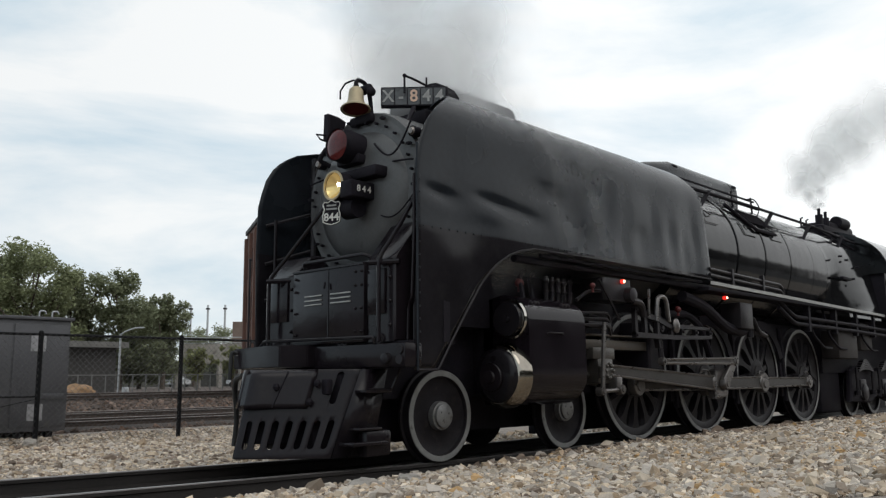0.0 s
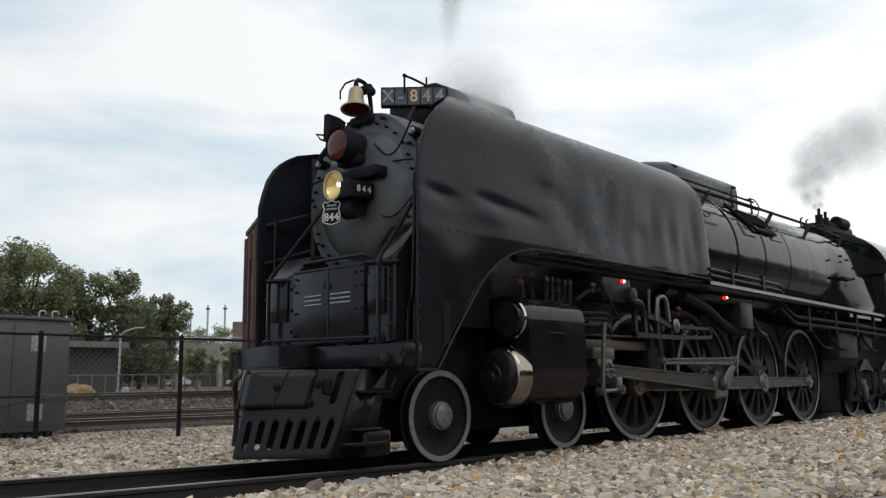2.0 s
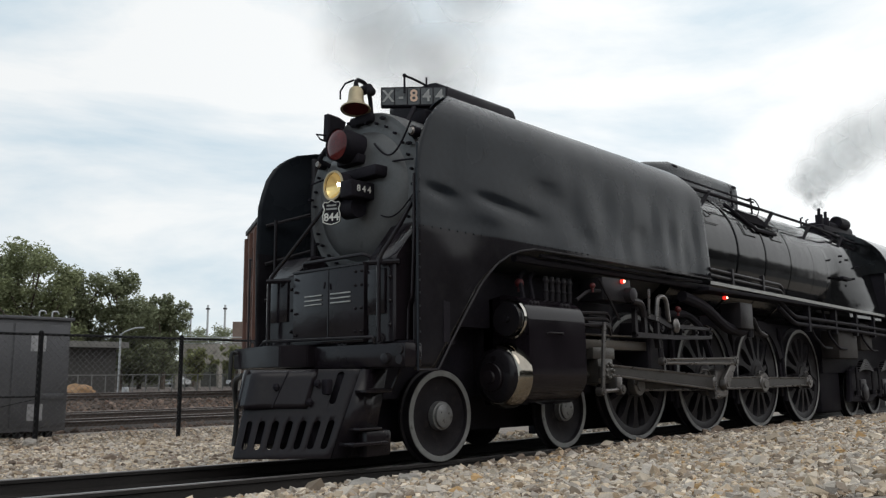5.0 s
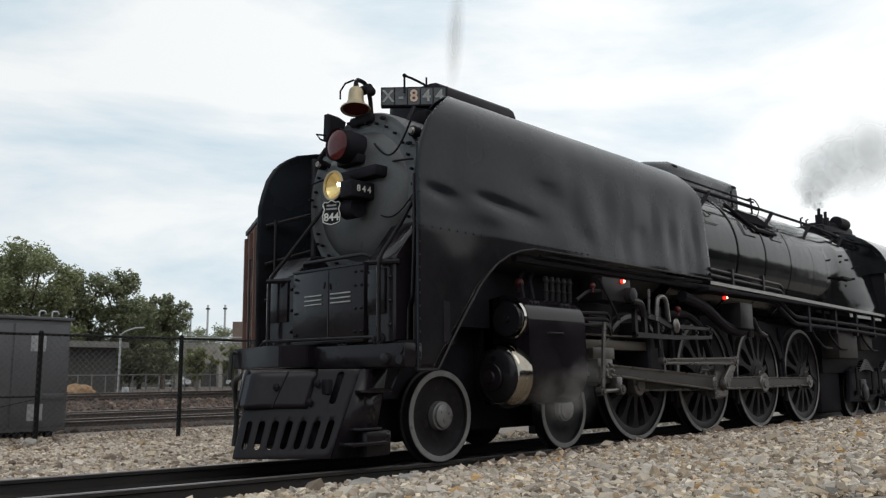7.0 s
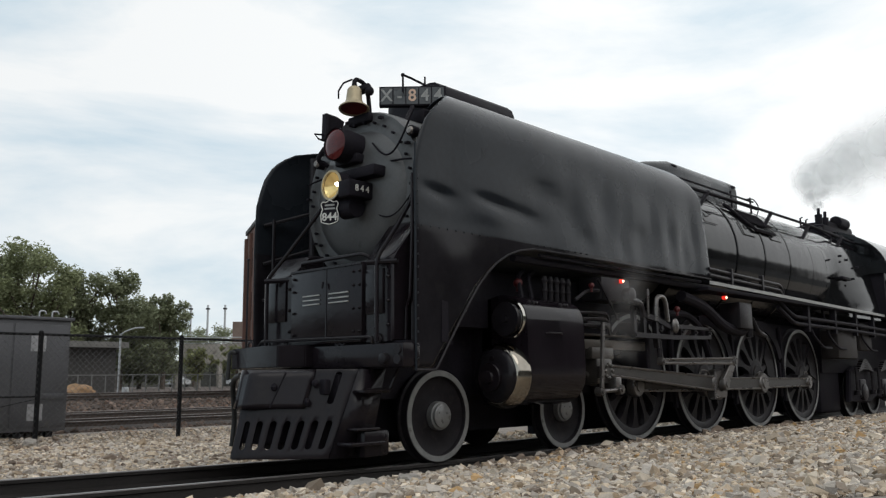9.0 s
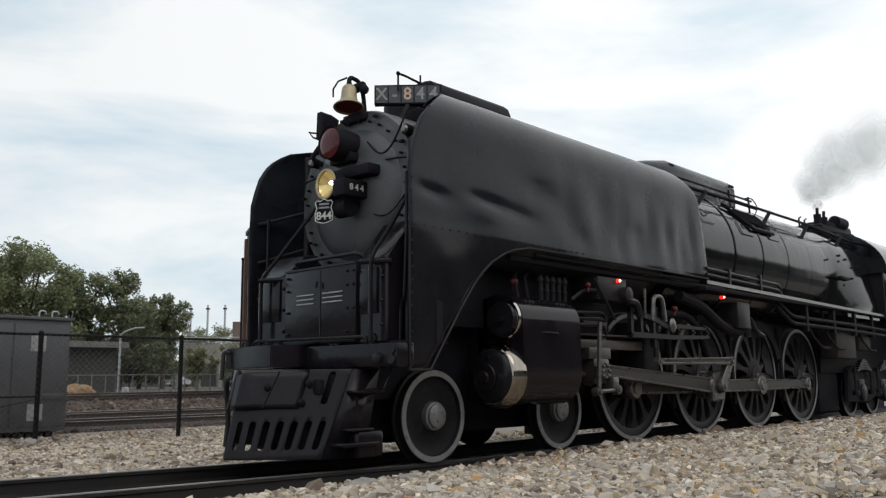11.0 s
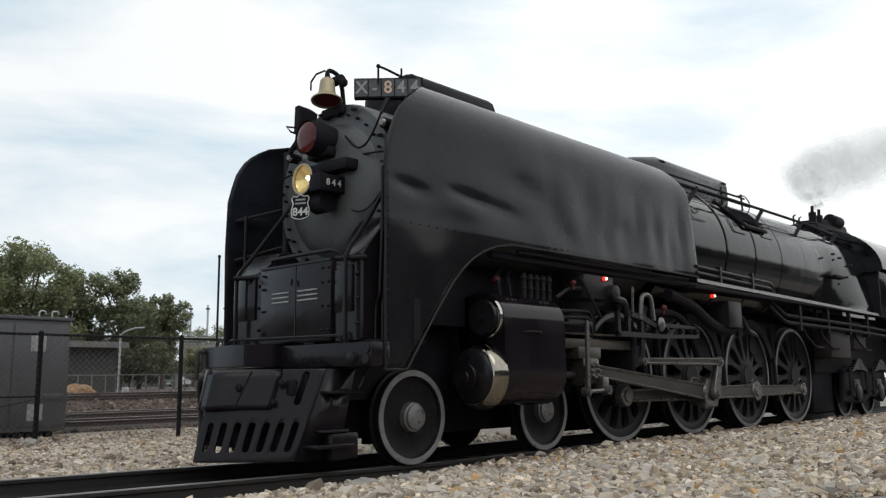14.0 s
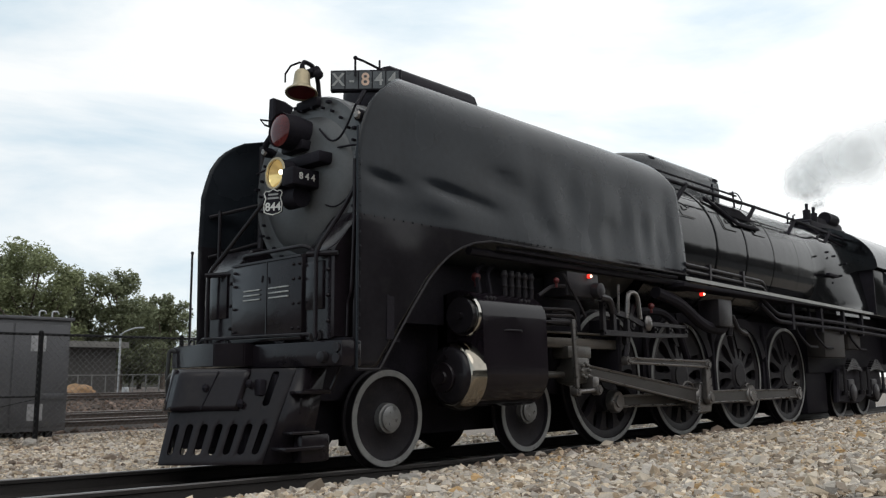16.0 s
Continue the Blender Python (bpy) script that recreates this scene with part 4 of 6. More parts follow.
# trailing truck
bm = BM()
plate(bm, [(13.1, 0.35), (13.25, 1.05), (13.55, 1.15), (14.2, 1.12), (14.7, 0.95), (15.3, 1.12), (16.1, 1.12), (16.3, 0.5), (15.9, 0.3), (15.0, 0.5), (14.5, 0.3)], -1.08, -0.95, 0.03)
truck = part("trailing_truck_frame", bm, SOOT, loco)
for x in TRAIL_X:
    for k in range(5):
        bm = BM()
        half = 0.52 - 0.08 * k
        plate(bm, [(x + half * f, 1.02 + 0.05 * k + 0.05 * (1 - f * f)) for f in np.linspace(-1, 1, 9)] + [(x + half * f, 1.06 + 0.05 * k + 0.05 * (1 - f * f)) for f in np.linspace(1, -1, 9)], -1.2, -1.1)
        part("spring_leaf", bm, DULL, truck)
    for dx in (-0.55, 0.55):
        bm = BM()
        tube(bm, [(x + dx, -1.15, 0.55), (x + dx, -1.15, 1.12)], 0.035, 8)
        lathe(bm, (x + dx, -1.15, 0.5), (0, 0, 1), [(0, 0), (0, 0.07), (0.1, 0.07), (0.1, 0)], 10)
        part("spring_hanger", bm, DULL, truck)
    bm = BM()
    lathe(bm, (x, -1.05, R_TRAIL), (0, -1, 0), [(0, 0.2), (0.1, 0.19), (0.12, 0.15), (0.12, 0)], 20)
    box(bm, x - 0.2, x + 0.2, -1.12, -1.04, R_TRAIL - 0.12, R_TRAIL + 0.3, 0.03)
    part("journal_box", bm, DULL, truck, "greasy grey journal box")

# ---- front end ----
bm = BM()
box(bm, -1.2, -0.95, -1.46, 1.46, 1.06, 1.31, 0.02)
beam = part("pilot_beam", bm, PILOT, loco, "black pilot beam with fittings")
bm = BM()
pl = [(-1.55, 0.18), (-1.55, 0.45), (-1.32, 1.44), (-1.15, 1.46), (-1.15, 0.0), (-1.3, 0.0)]
a = [bm.verts.new((x, y, 1.08)) for x, y in pl]
b = [bm.verts.new((x, y, 1.325)) for x, y in pl]
bm.faces.new(a[::-1])
bm.faces.new(b)
for i in range(len(pl)):
    bm.faces.new((a[i], a[(i + 1) % len(pl)], b[(i + 1) % len(pl)], b[i]))
bmesh.ops.bevel(bm, geom=list(bm.edges), offset=0.012, segments=2, affect="EDGES")
part("bumper_block", bm, PILOT, beam)
bm = BM()
for y in (-1.2,):
    lathe(bm, (-1.2, y, 1.15), (-1, 0, 0), [(0, 0.06), (0.05, 0.055), (0.06, 0.03), (0.06, 0)], 16)
for z in (1.14, 1.24):
    lathe(bm, (-1.2, -1.39, z), (-1, 0, 0), [(0, 0.05), (0.02, 0.05), (0.02, 0.0)], 14)
parts("beam_fitting", bm, DULL, beam)
bm = BM()
tube(bm, bend([(-1.2, -1.0, 1.31), (-1.22, -1.0, 1.38), (-1.26, 0.9, 1.4), (-1.26, 1.0, 1.32)], 0.04), 0.016, 6)
for y in (-1.05, -0.5, -0.42, 0.5, 0.95, 1.25):
    tube(bm, [(-1.18, y + 0.05 * math.cos(t), 1.36 + 0.05 * math.sin(t)) for t in np.linspace(0, 6.28, 12)], 0.012, 5)
parts("uncoupling_lever", bm, DULL, beam)


def pilot_point(s, v):
    """A point on the near face: s from nose (0) to corner (1), v from bottom (0) to top (1)."""
    lean = 0.22 * v
    nose = Vector((-2.285 + lean * 0.95, 0.0))
    corner = Vector((-1.57 + lean * 1.4, -0.75 - 0.10 * v))
    p = nose.lerp(corner, s)
    round_off = 0.06 * math.exp(-s * 9)
    return Vector((p.x + round_off, p.y, 0.15 + 0.9 * v))


slots = [(0.08 + 0.131 * k, 0.08 + 0.131 * k + 0.064) for k in range(7)]


def pilot_side(sign):
    bm = BM()
    tall = (0.815, 0.875)
    cuts = slots + [tall]
    ss = sorted({0.0, 1.0, 0.30} | {round(a + (b - a) * k, 4) for a, b in cuts for k in (0, 0.06, 0.2, 0.5, 0.8, 0.94, 1)})
    low = {0.10: 1, 0.42: -1}
    high = {0.60: 1, 0.97: -1}
    vv = [0.0, 0.06, 0.10, 0.42, 0.5, 0.60, 0.97, 1.0]
    vert = {}

    def V(s, v):
        if (s, v) not in vert:
            w = v
            for rows, those in ((low, slots), (high, [tall])):
                if v in rows:
                    k = 1.0
                    for a, b in those:
                        if a <= s <= b + 1e-4:
                            k = 1 - math.sqrt(max(0.0, 1 - ((s - (a + b) / 2) / ((b - a) / 2)) ** 2))
                    w = v + rows[v] * 0.036 * k
            p = pilot_point(s, w)
            vert[(s, v)] = bm.verts.new((p.x, p.y * -sign, p.z))
        return vert[(s, v)]

    for sa, sb in zip(ss, ss[1:]):
        for va, vb in zip(vv, vv[1:]):
            cs, cv = (sa + sb) / 2, (va + vb) / 2
            if 0.10 < cv < 0.42 and any(a < cs < b for a, b in slots):
                continue
            if 0.60 < cv < 0.97 and tall[0] < cs < tall[1]:
                continue
            q = (V(sa, va), V(sb, va), V(sb, vb), V(sa, vb))
            bm.faces.new(q if sign < 0 else q[::-1])
    ob = part("pilot_plate", bm, PILOT, loco, "slotted black pilot plate", sharp=40)
    so = ob.modifiers.new("thickness", "SOLIDIFY")
    so.thickness, so.offset = 0.035, -1
    be = ob.modifiers.new("soft_edge", "BEVEL")
    be.width, be.segments, be.limit_method = 0.008, 2, "ANGLE"
    return ob


pilot_near = pilot_side(-1)
pilot_far = pilot_side(1)
bm = BM()
box(bm, -1.95, -0.95, -0.2, 0.3, 0.28, 1.0, 0.03)
box(bm, -1.6, -0.95, -0.5, 0.0, 0.17, 0.6, 0.03)
box(bm, -1.42, -1.0, 0.15, 0.6, 0.17, 0.5, 0.03)
box(bm, -1.7, -0.95, -0.05, 0.6, 0.3, 1.0, 0.03)
box(bm, -1.4, -0.95, -0.7, 0.7, 0.55, 1.0, 0.03)
part("draft_box", bm, SOOT, loco)
# coupler doors, bulging out of the pilot
bm = BM()
g = []
for i in range(15):
    s = 0.0 + 0.63 * i / 14
    col = []
    for j in range(9):
        v = 0.56 + 0.44 * j / 8
        p = pilot_point(s, v)
        out = 0.035 + 0.05 * math.exp(-((s - 0.0) / 0.25) ** 2)
        if j == 8:
            out -= 0.03
        col.append(bm.verts.new((p.x - out * 0.73, p.y - out * 0.68 * (0 if i == 0 else 1), p.z)))
    g.append(col)
for a, b in zip(g, g[1:]):
    for j in range(8):
        bm.faces.new((a[j], b[j], b[j + 1], a[j + 1]))
door = part("coupler_door", bm, PILOT, pilot_near, "bulged coupler door with hinges")
so = door.modifiers.new("thickness", "SOLIDIFY")
so.thickness, so.offset = 0.03, -1
bm = BM()
g = []
for i in range(8):
    s = 0.45 * i / 7
    col = []
    for v in (0.56, 0.7, 0.85, 1.0):
        p = pilot_point(s, v)
        out = 0.035 + 0.05 * math.exp(-(s / 0.25) ** 2)
        col.append(bm.verts.new((p.x - out * 0.73, -p.y + out * 0.68 * (0 if i == 0 else 1), p.z)))
    g.append(col)
for a, b in zip(g, g[1:]):
    for j in range(3):
        bm.faces.new((a[j], a[j + 1], b[j + 1], b[j]))
so = part("coupler_door", bm, PILOT, pilot_far).modifiers.new("thickness", "SOLIDIFY")
so.thickness, so.offset = 0.03, -1
bm = BM()
for s, v in ((0.30, 0.80), (0.66, 0.84), (0.64, 0.63)):
    p = pilot_point(s, v)
    ball(bm, p + Vector((-0.05, -0.05, 0)), 0.035, 8, (1, 1, 1.2))
p, q = pilot_point(0.305, 0.57), pilot_point(0.37, 0.98)
tube(bm, [p + Vector((-0.035, -0.035, 0)), q + Vector((-0.035, -0.035, 0))], 0.008, 5)
p = pilot_point(0.76, 0.82)
box(bm, p.x - 0.06, p.x + 0.02, p.y - 0.05, p.y + 0.05, p.z - 0.1, p.z + 0.06, 0.02)
parts("hinge", bm, SOOT, pilot_near)
# pilot side, steps and bracket
bm = BM()
c0, c1 = pilot_point(1, 0), pilot_point(1, 1)
f = [bm.verts.new(p) for p in (c0, (-1.12, -0.86, 0.15), (-0.98, -0.95, 1.05), c1)]
bm.faces.new(f)
so = part("pilot_side_plate", bm, PILOT, loco).modifiers.new("thickness", "SOLIDIFY")
so.thickness = 0.03
bm = BM()
box(bm, -1.52, -1.05, -1.05, -0.82, 0.27, 0.31, 0.01)
box(bm, -1.42, -1.1, -1.02, -0.85, 0.42, 0.45, 0.01)
box(bm, -1.3, -0.95, -1.0, -0.85, 0.15, 0.42, 0.03)
box(bm, -1.35, -0.98, -1.04, -0.86, 0.80, 0.83, 0.008)
tube(bm, bend([(-1.3, -1.02, 0.83), (-1.0, -1.05, 0.83), (-0.92, -1.1, 1.05)], 0.03), 0.018, 6)
for x in (-1.2, -1.08):
    box(bm, x - 0.05, x + 0.05, -0.9, -0.86, 0.6, 0.78, 0.02)
parts("step", bm, PILOT, loco, "small steel steps")
bm = BM()
tube(bm, bend([(-1.9, 0.35, 1.0), (-1.75, 0.75, 0.95), (-1.6, 0.9, 0.5), (-1.62, 0.92, 0.2)], 0.2), 0.03, 8)
tube(bm, bend([(-1.3, 1.3, 1.25), (-1.4, 1.36, 1.3), (-1.42, 1.36, 0.95)], 0.08), 0.025, 8)
parts("air_hose", bm, RUBBER, loco)

# front casing above the beam
bm = BM()
box(bm, -1.2, -0.9, -0.83, 0.42, 1.33, 2.2, 0.015)
front = part("front_casing", bm, PILOT, loco, "black front casing with louvres")
bm = BM()
box(bm, -1.205, -1.2, -0.24, -0.225, 1.36, 2.19)
for z in (1.36, 2.17):
    box(bm, -1.212, -1.2, -0.83, 0.42, z, z + 0.02)
for y in (-0.80, -0.7, 0.36):
    for z in (1.45, 1.7, 1.95, 2.1):
        ball(bm, (-1.206, y, z), 0.018, 8)
tube(bm, bend([(-1.24, -0.22, 2.02), (-1.25, -0.22, 1.95)], 0.02), 0.014, 6)
parts("hinge", bm, PILOT, front)
for y0 in (-0.12, -0.62):
    for z in (1.775, 1.825, 1.875):
        bm = BM()
        box(bm, -1.216, -1.2, y0, y0 + 0.34 if y0 < -0.5 else y0 + 0.30, z, z + 0.016, 0.003)
        part("louvre", bm, GREYTEXT, front, "pale louvre strip")
bm = BM()
tube(bm, bend([(-1.05, 0.36, 2.2), (-1.1, 0.36, 2.3), (-1.1, -0.72, 2.3), (-1.0, -0.8, 2.24)], 0.05), 0.022, 8)
part("top_rail", bm, DULL, front)
for name, pts, y0, y1 in (("step_box", [(-1.16, 1.33), (-1.16, 2.2), (-1.1, 2.26), (-0.82, 2.62), (-0.72, 2.66), (-0.6, 2.64), (-0.6, 1.33)], -1.27, -0.835),
                          ("step_box", [(-1.16, 1.33), (-1.16, 2.15), (-1.1, 2.2), (-0.95, 2.40), (-0.85, 2.43), (-0.7, 2.43), (-0.7, 1.33)], 0.425, 0.93)):
    bm = BM()
    plate(bm, pts, y0, y1, 0.02)
    sb = part(name, bm, PILOT, loco, "black slanted step box")
    bm = BM()
    for z in (1.5, 1.75, 2.0):
        ball(bm, (-1.17, y0 + 0.06, z), 0.022, 8)
    box(bm, -1.18, -1.16, y0 + 0.13, y1 - 0.03, 1.62, 2.1, 0.006)
    part("hatch", bm, PILOT, sb)
bm = BM()
tube(bm, bend([(-1.25, -1.12, 1.33), (-1.25, -1.12, 2.2), (-1.0, -1.22, 2.62), (-0.86, -1.36, 3.0)], 0.1), 0.024, 8)
tube(bm, bend([(-1.25, 0.83, 1.33), (-1.25, 0.83, 2.14), (-1.13, 0.72, 2.35), (-0.82, 0.12, 3.15)], 0.1), 0.024, 8)
tube(bm, [(-1.3, 0.8, 2.11), (-1.12, 0.5, 2.11)], 0.03, 8)
tube(bm, [(-1.27, -1.0, 2.16), (-1.12, -1.3, 2.16)], 0.03, 8)
tube(bm, bend([(-0.95, -1.35, 1.33), (-0.95, -1.35, 1.75), (-0.95, -1.4, 1.95)], 0.1), 0.02, 8)
tube(bm, bend([(-1.0, -1.3, 1.35), (-1.0, -1.31, 1.7), (-1.02, -1.38, 1.78), (-1.02, -1.42, 2.5), (-1.02, -1.42, 3.1)], 0.08), 0.018, 8)
tube(bm, bend([(-0.8, 1.35, 1.33), (-0.8, 1.35, 3.0)], 0.1), 0.024, 8)
parts("front_handrail", bm, PILOT, loco)
bm = BM()
box(bm, -1.12, -0.4, -1.42, 1.42, 1.31, 1.335)
box(bm, -0.7, -0.55, -1.42, -1.28, 1.33, 2.2)
box(bm, -0.6, -0.5, -1.44, 1.44, 1.33, 1.9)
parts("front_deck", bm, SOOT, loco)

bm = BM()
tube(bm, [(-1.06, 1.52, 1.2), (-1.06, 1.52, 2.46)], 0.014, 6)
ball(bm, (-1.06, 1.52, 2.47), 0.022, 8)
box(bm, -1.1, -1.02, 1.42, 1.54, 1.18, 1.24)
part("gauge_rod", bm, DULL, loco)

# lamps, bell, boards
bm = BM()
lathe(bm, (-0.94, 0, 3.212), (1, 0, 0), [(0, 0.172), (-0.015, 0.178), (-0.02, 0.165), (0.0, 0.16), (0.03, 0.17), (0.2, 0.165), (0.3, 0.12), (0.32, 0)], 32)
headlamp = part("headlight", bm, SOOT, loco, "lit round headlight in black housing")
bm = BM()
lathe(bm, (-0.955, 0, 3.212), (1, 0, 0), [(0, 0.183), (-0.012, 0.18), (-0.012, 0.158), (0.01, 0.155)], 32)
part("rim", bm, BRASS, headlamp, "brassy rim")
bm = BM()
lathe(bm, (-0.945, 0, 3.212), (1, 0, 0), [(0.01, 0.158), (0.03, 0.14), (0.07, 0.1), (0.1, 0.05), (0.11, 0)], 28)
part("reflector", bm, LAMPGLOW, headlamp, "glowing yellow reflector")
bm = BM()
ball(bm, (-0.935, -0.08, 3.215), 0.026, 10)
part("bulb", bm, LAMPSPOT, headlamp)
bm = BM()
box(bm, -0.99, -0.6, -0.37, -0.16, 3.03, 3.23, 0.02)
box(bm, -0.85, -0.55, -0.15, 0.2, 3.0, 3.1, 0.02)
box(bm, -0.78, -0.5, -0.55, 0.3, 3.28, 3.42, 0.03)
numbox = part("number_box", bm, SOOT, loco, "black side number box with white numerals")
lettering("numeral", "8 4 4", 0.105, WHITE, numbox, pose(-0.80, -0.374, 3.13, 90, 0, 0), 0.003, 1.0)
bm = BM()
lathe(bm, (-0.8, -0.18, 2.93), (0, 1, 0), [(-0.1, 0), (-0.1, 0.12), (0.12, 0.12), (0.12, 0)], 18)
part("lamp_bracket", bm, SOOT, numbox)
bm = BM()
sh = [(0.0, -0.155), (-0.06, -0.14), (-0.10, -0.12), (-0.105, -0.03), (-0.085, 0.04), (-0.105, 0.10), (-0.085, 0.13), (-0.045, 0.122), (0.0, 0.15), (0.045, 0.122), (0.085, 0.13), (0.105, 0.10), (0.085, 0.04), (0.105, -0.03), (0.10, -0.12), (0.06, -0.14)]
a = [bm.verts.new((0, y, z)) for y, z in sh]
b = [bm.verts.new((-0.012, y, z)) for y, z in sh]
bm.faces.new(a)
bm.faces.new(b[::-1])
for i in range(len(sh)):
    bm.faces.new((a[i], a[(i + 1) % len(sh)], b[(i + 1) % len(sh)], b[i]))
shield = part("shield_plate", bm, SOOT, loco, "black shield with white border and numerals")
shield.matrix_basis = pose(-0.97, 0.0, 2.885, 0, 0, 25)
shield.scale = (1, 1.12, 1.0)
bm = BM()
tube(bm, [(-0.014, y * 0.95, z * 0.95) for y, z in sh + sh[:1]], 0.0065, 6)
part("border", bm, WHITE, shield, "white border")
lettering("numeral", "844", 0.13, WHITE, shield, Matrix.Translation((-0.013, 0, -0.06)) @ pose(0, 0, 0, 90, 0, -90), 0.003, 0.9)
for z, w in ((0.082, 0.055), (0.04, 0.06)):
    bm = BM()
    box(bm, -0.016, -0.012, -w, w, z - 0.010, z + 0.010)
    part("bar", bm, GREYTEXT, shield, "bar in place of small writing")
bm = BM()
lathe(bm, (-0.90, 0, 3.72), (1, 0, 0), [(0, 0.19), (-0.02, 0.2), (0.05, 0.2), (0.12, 0.21), (0.4, 0.18), (0.45, 0.1)], 32)
box(bm, -0.75, -0.45, -0.2, 0.2, 3.5, 3.62, 0.03)
mars = part("warning_light", bm, SOOT, loco, "round red-lensed warning light")
bm = BM()
lathe(bm, (-0.905, 0, 3.72), (1, 0, 0), [(0, 0.185), (-0.02, 0.15), (-0.03, 0.08), (-0.033, 0)], 28)
part("lens", bm, REDLENS, mars, "dark red lens")
bm = BM()
g = [(-0.72, 4.24), (-0.55, 4.23), (-0.43, 4.19), (-0.47, 4.02), (-0.6, 3.9), (-0.73, 3.9)]
plate(bm, g, 0.38, 0.5, 0.02)
part("horn_shroud", bm, SOOT, loco)
bm = BM()
tube(bm, [(-0.68, 0.45, 3.89), (-0.8, 0.45, 3.9), (-0.86, 0.45, 3.95), (-0.7, 0.45, 3.97)], 0.012, 6)
tube(bm, bend([(-0.6, 0.5, 3.6), (-0.75, 0.55, 3.65), (-0.7, 0.45, 3.8)], 0.1), 0.03, 8)
parts("bracket", bm, SOOT, loco)
for x, y, z in ((-0.58, 0.75, 3.673), (-0.53, -0.9, 3.78)):
    bm = BM()
    lathe(bm, (x, y, z), (-1, 0, 0), [(-0.12, 0.03), (-0.1, 0.06), (0.0, 0.065), (0.01, 0.055)], 16)
    ml = part("marker_lamp", bm, SOOT, loco, "small round marker lamp")
    bm = BM()
    lathe(bm, (x, y, z), (-1, 0, 0), [(0.0, 0.055), (0.03, 0.035), (0.035, 0)], 14)
    part("lens", bm, CLEARLENS, ml)
# bell, its mouth swung a little forward
bm = BM()
BELL_AXIS = (-0.13, -0.13, -1)
lathe(bm, (-0.60, 0.01, 4.485), BELL_AXIS, [(-0.03, 0), (-0.03, 0.04), (-0.01, 0.07), (0.02, 0.088), (0.08, 0.094), (0.15, 0.1), (0.2, 0.115), (0.235, 0.145), (0.262, 0.182), (0.275, 0.19), (0.283, 0.186), (0.272, 0.165), (0.2, 0.1), (0.1, 0.08)], 36)
bell = part("bell", bm, BRASS, loco, "weathered brass bell in its yoke", sharp=60)
bm = BM()
lathe(bm, (-0.60, 0.01, 4.485), BELL_AXIS, [(0.268, 0.158), (0.24, 0.1), (0.23, 0)], 24)
part("inside", bm, REDPAINT, bell)
bm = BM()
tube(bm, bend([(-0.62, 0, 4.5), (-0.6, 0, 4.62), (-0.45, 0, 4.6), (-0.38, 0, 4.45), (-0.35, 0, 4.2), (-0.3, 0, 4.1)], 0.06), 0.028, 8)
tube(bm, [(-0.6, 0.05, 4.62), (-0.7, 0.1, 4.56), (-0.76, 0.12, 4.45), (-0.76, 0.12, 4.35)], 0.012, 6)
cyl(bm, (-0.45, -0.08, 4.52), (-0.45, 0.08, 4.52), 0.06, 12)
cyl(bm, (-0.60, 0, 4.5), (-0.60, 0, 4.6), 0.035, 8, 0.012)
ball(bm, (-0.45, -0.1, 4.47), 0.06, 10)
box(bm, -0.55, -0.15, -0.2, 0.2, 4.05, 4.17, 0.03)
part("yoke", bm, SOOT, bell)
# number board over the smokebox
bm = BM()
box(bm, 0.0, 0.86, -0.03, 0.06, -0.13, 0.13, 0.006)
board = link("number_board", bm, SOOT)
board.parent = loco
tagged(board, "angled number board with pale numerals")
board.matrix_basis = pose(-0.10, 0.10, 4.525, 0, 0, -48)
for k, ch in enumerate("X-844"):
    bm = BM()
    x0 = 0.02 + 0.165 * k
    box(bm, x0, x0 + 0.15, -0.036, -0.031, -0.11, 0.11)
    pn = part("panel", bm, BOARD, board, "grey glass panel")
    lettering("numeral", ch, 0.22, LITTEXT if k == 2 else GREYTEXT, board, pose(x0 + 0.075, -0.038, 0.0, 90, 0, 0), 0.002, 0.95)
bm = BM()
tube(bm, bend([(0.03, -0.2, 4.55), (0.03, -0.2, 4.78), (0.12, -0.25, 4.75), (0.45, -0.3, 4.68)], 0.03), 0.015, 6)
tube(bm, [(0.38, -0.25, 4.6), (0.38, -0.25, 4.83)], 0.014, 6)
ball(bm, (0.03, -0.2, 4.78), 0.028, 8)
box(bm, 0.1, 0.5, -0.5, 0.3, 4.1, 4.3, 0.04)
tube(bm, [(-0.3, -0.55, 3.95), (0.0, -0.4, 4.3)], 0.03, 6)
tube(bm, [(-0.3, -0.75, 3.75), (0.3, -0.55, 4.3)], 0.03, 6)
parts("board_bracket", bm, SOOT, loco)


# ---- ground and tracks ----
def rise(x):
    """The line climbs a touch ahead of the engine."""
    return 0.017 * max(0.0, -x - 0.3)


def ground_z(x, y):
    if y < -1.05:
        base = -0.11 + 0.13 * min(1, max(0, (x + 3.0) / 6.0))
        k = min(1, (-1.05 - y) / 0.25)
        z = -0.17 + (base + 0.17) * k + 0.065 * max(0, -1.3 - y)
        z = min(z, 0.42)
    elif y < 1.05:
        z = -0.19
    else:
        z = -0.17 - 0.02 * min(y - 1.05, 7.5)
        if y > 10.6:
            z += 0.12 * min(1, (y - 10.6) / 1.2)
        if y > 18:
            z += 0.012 * min(40, y - 18)
    return z + rise(x) * (1 if abs(y) < 3 else max(0, 1 - (abs(y) - 3) / 4))


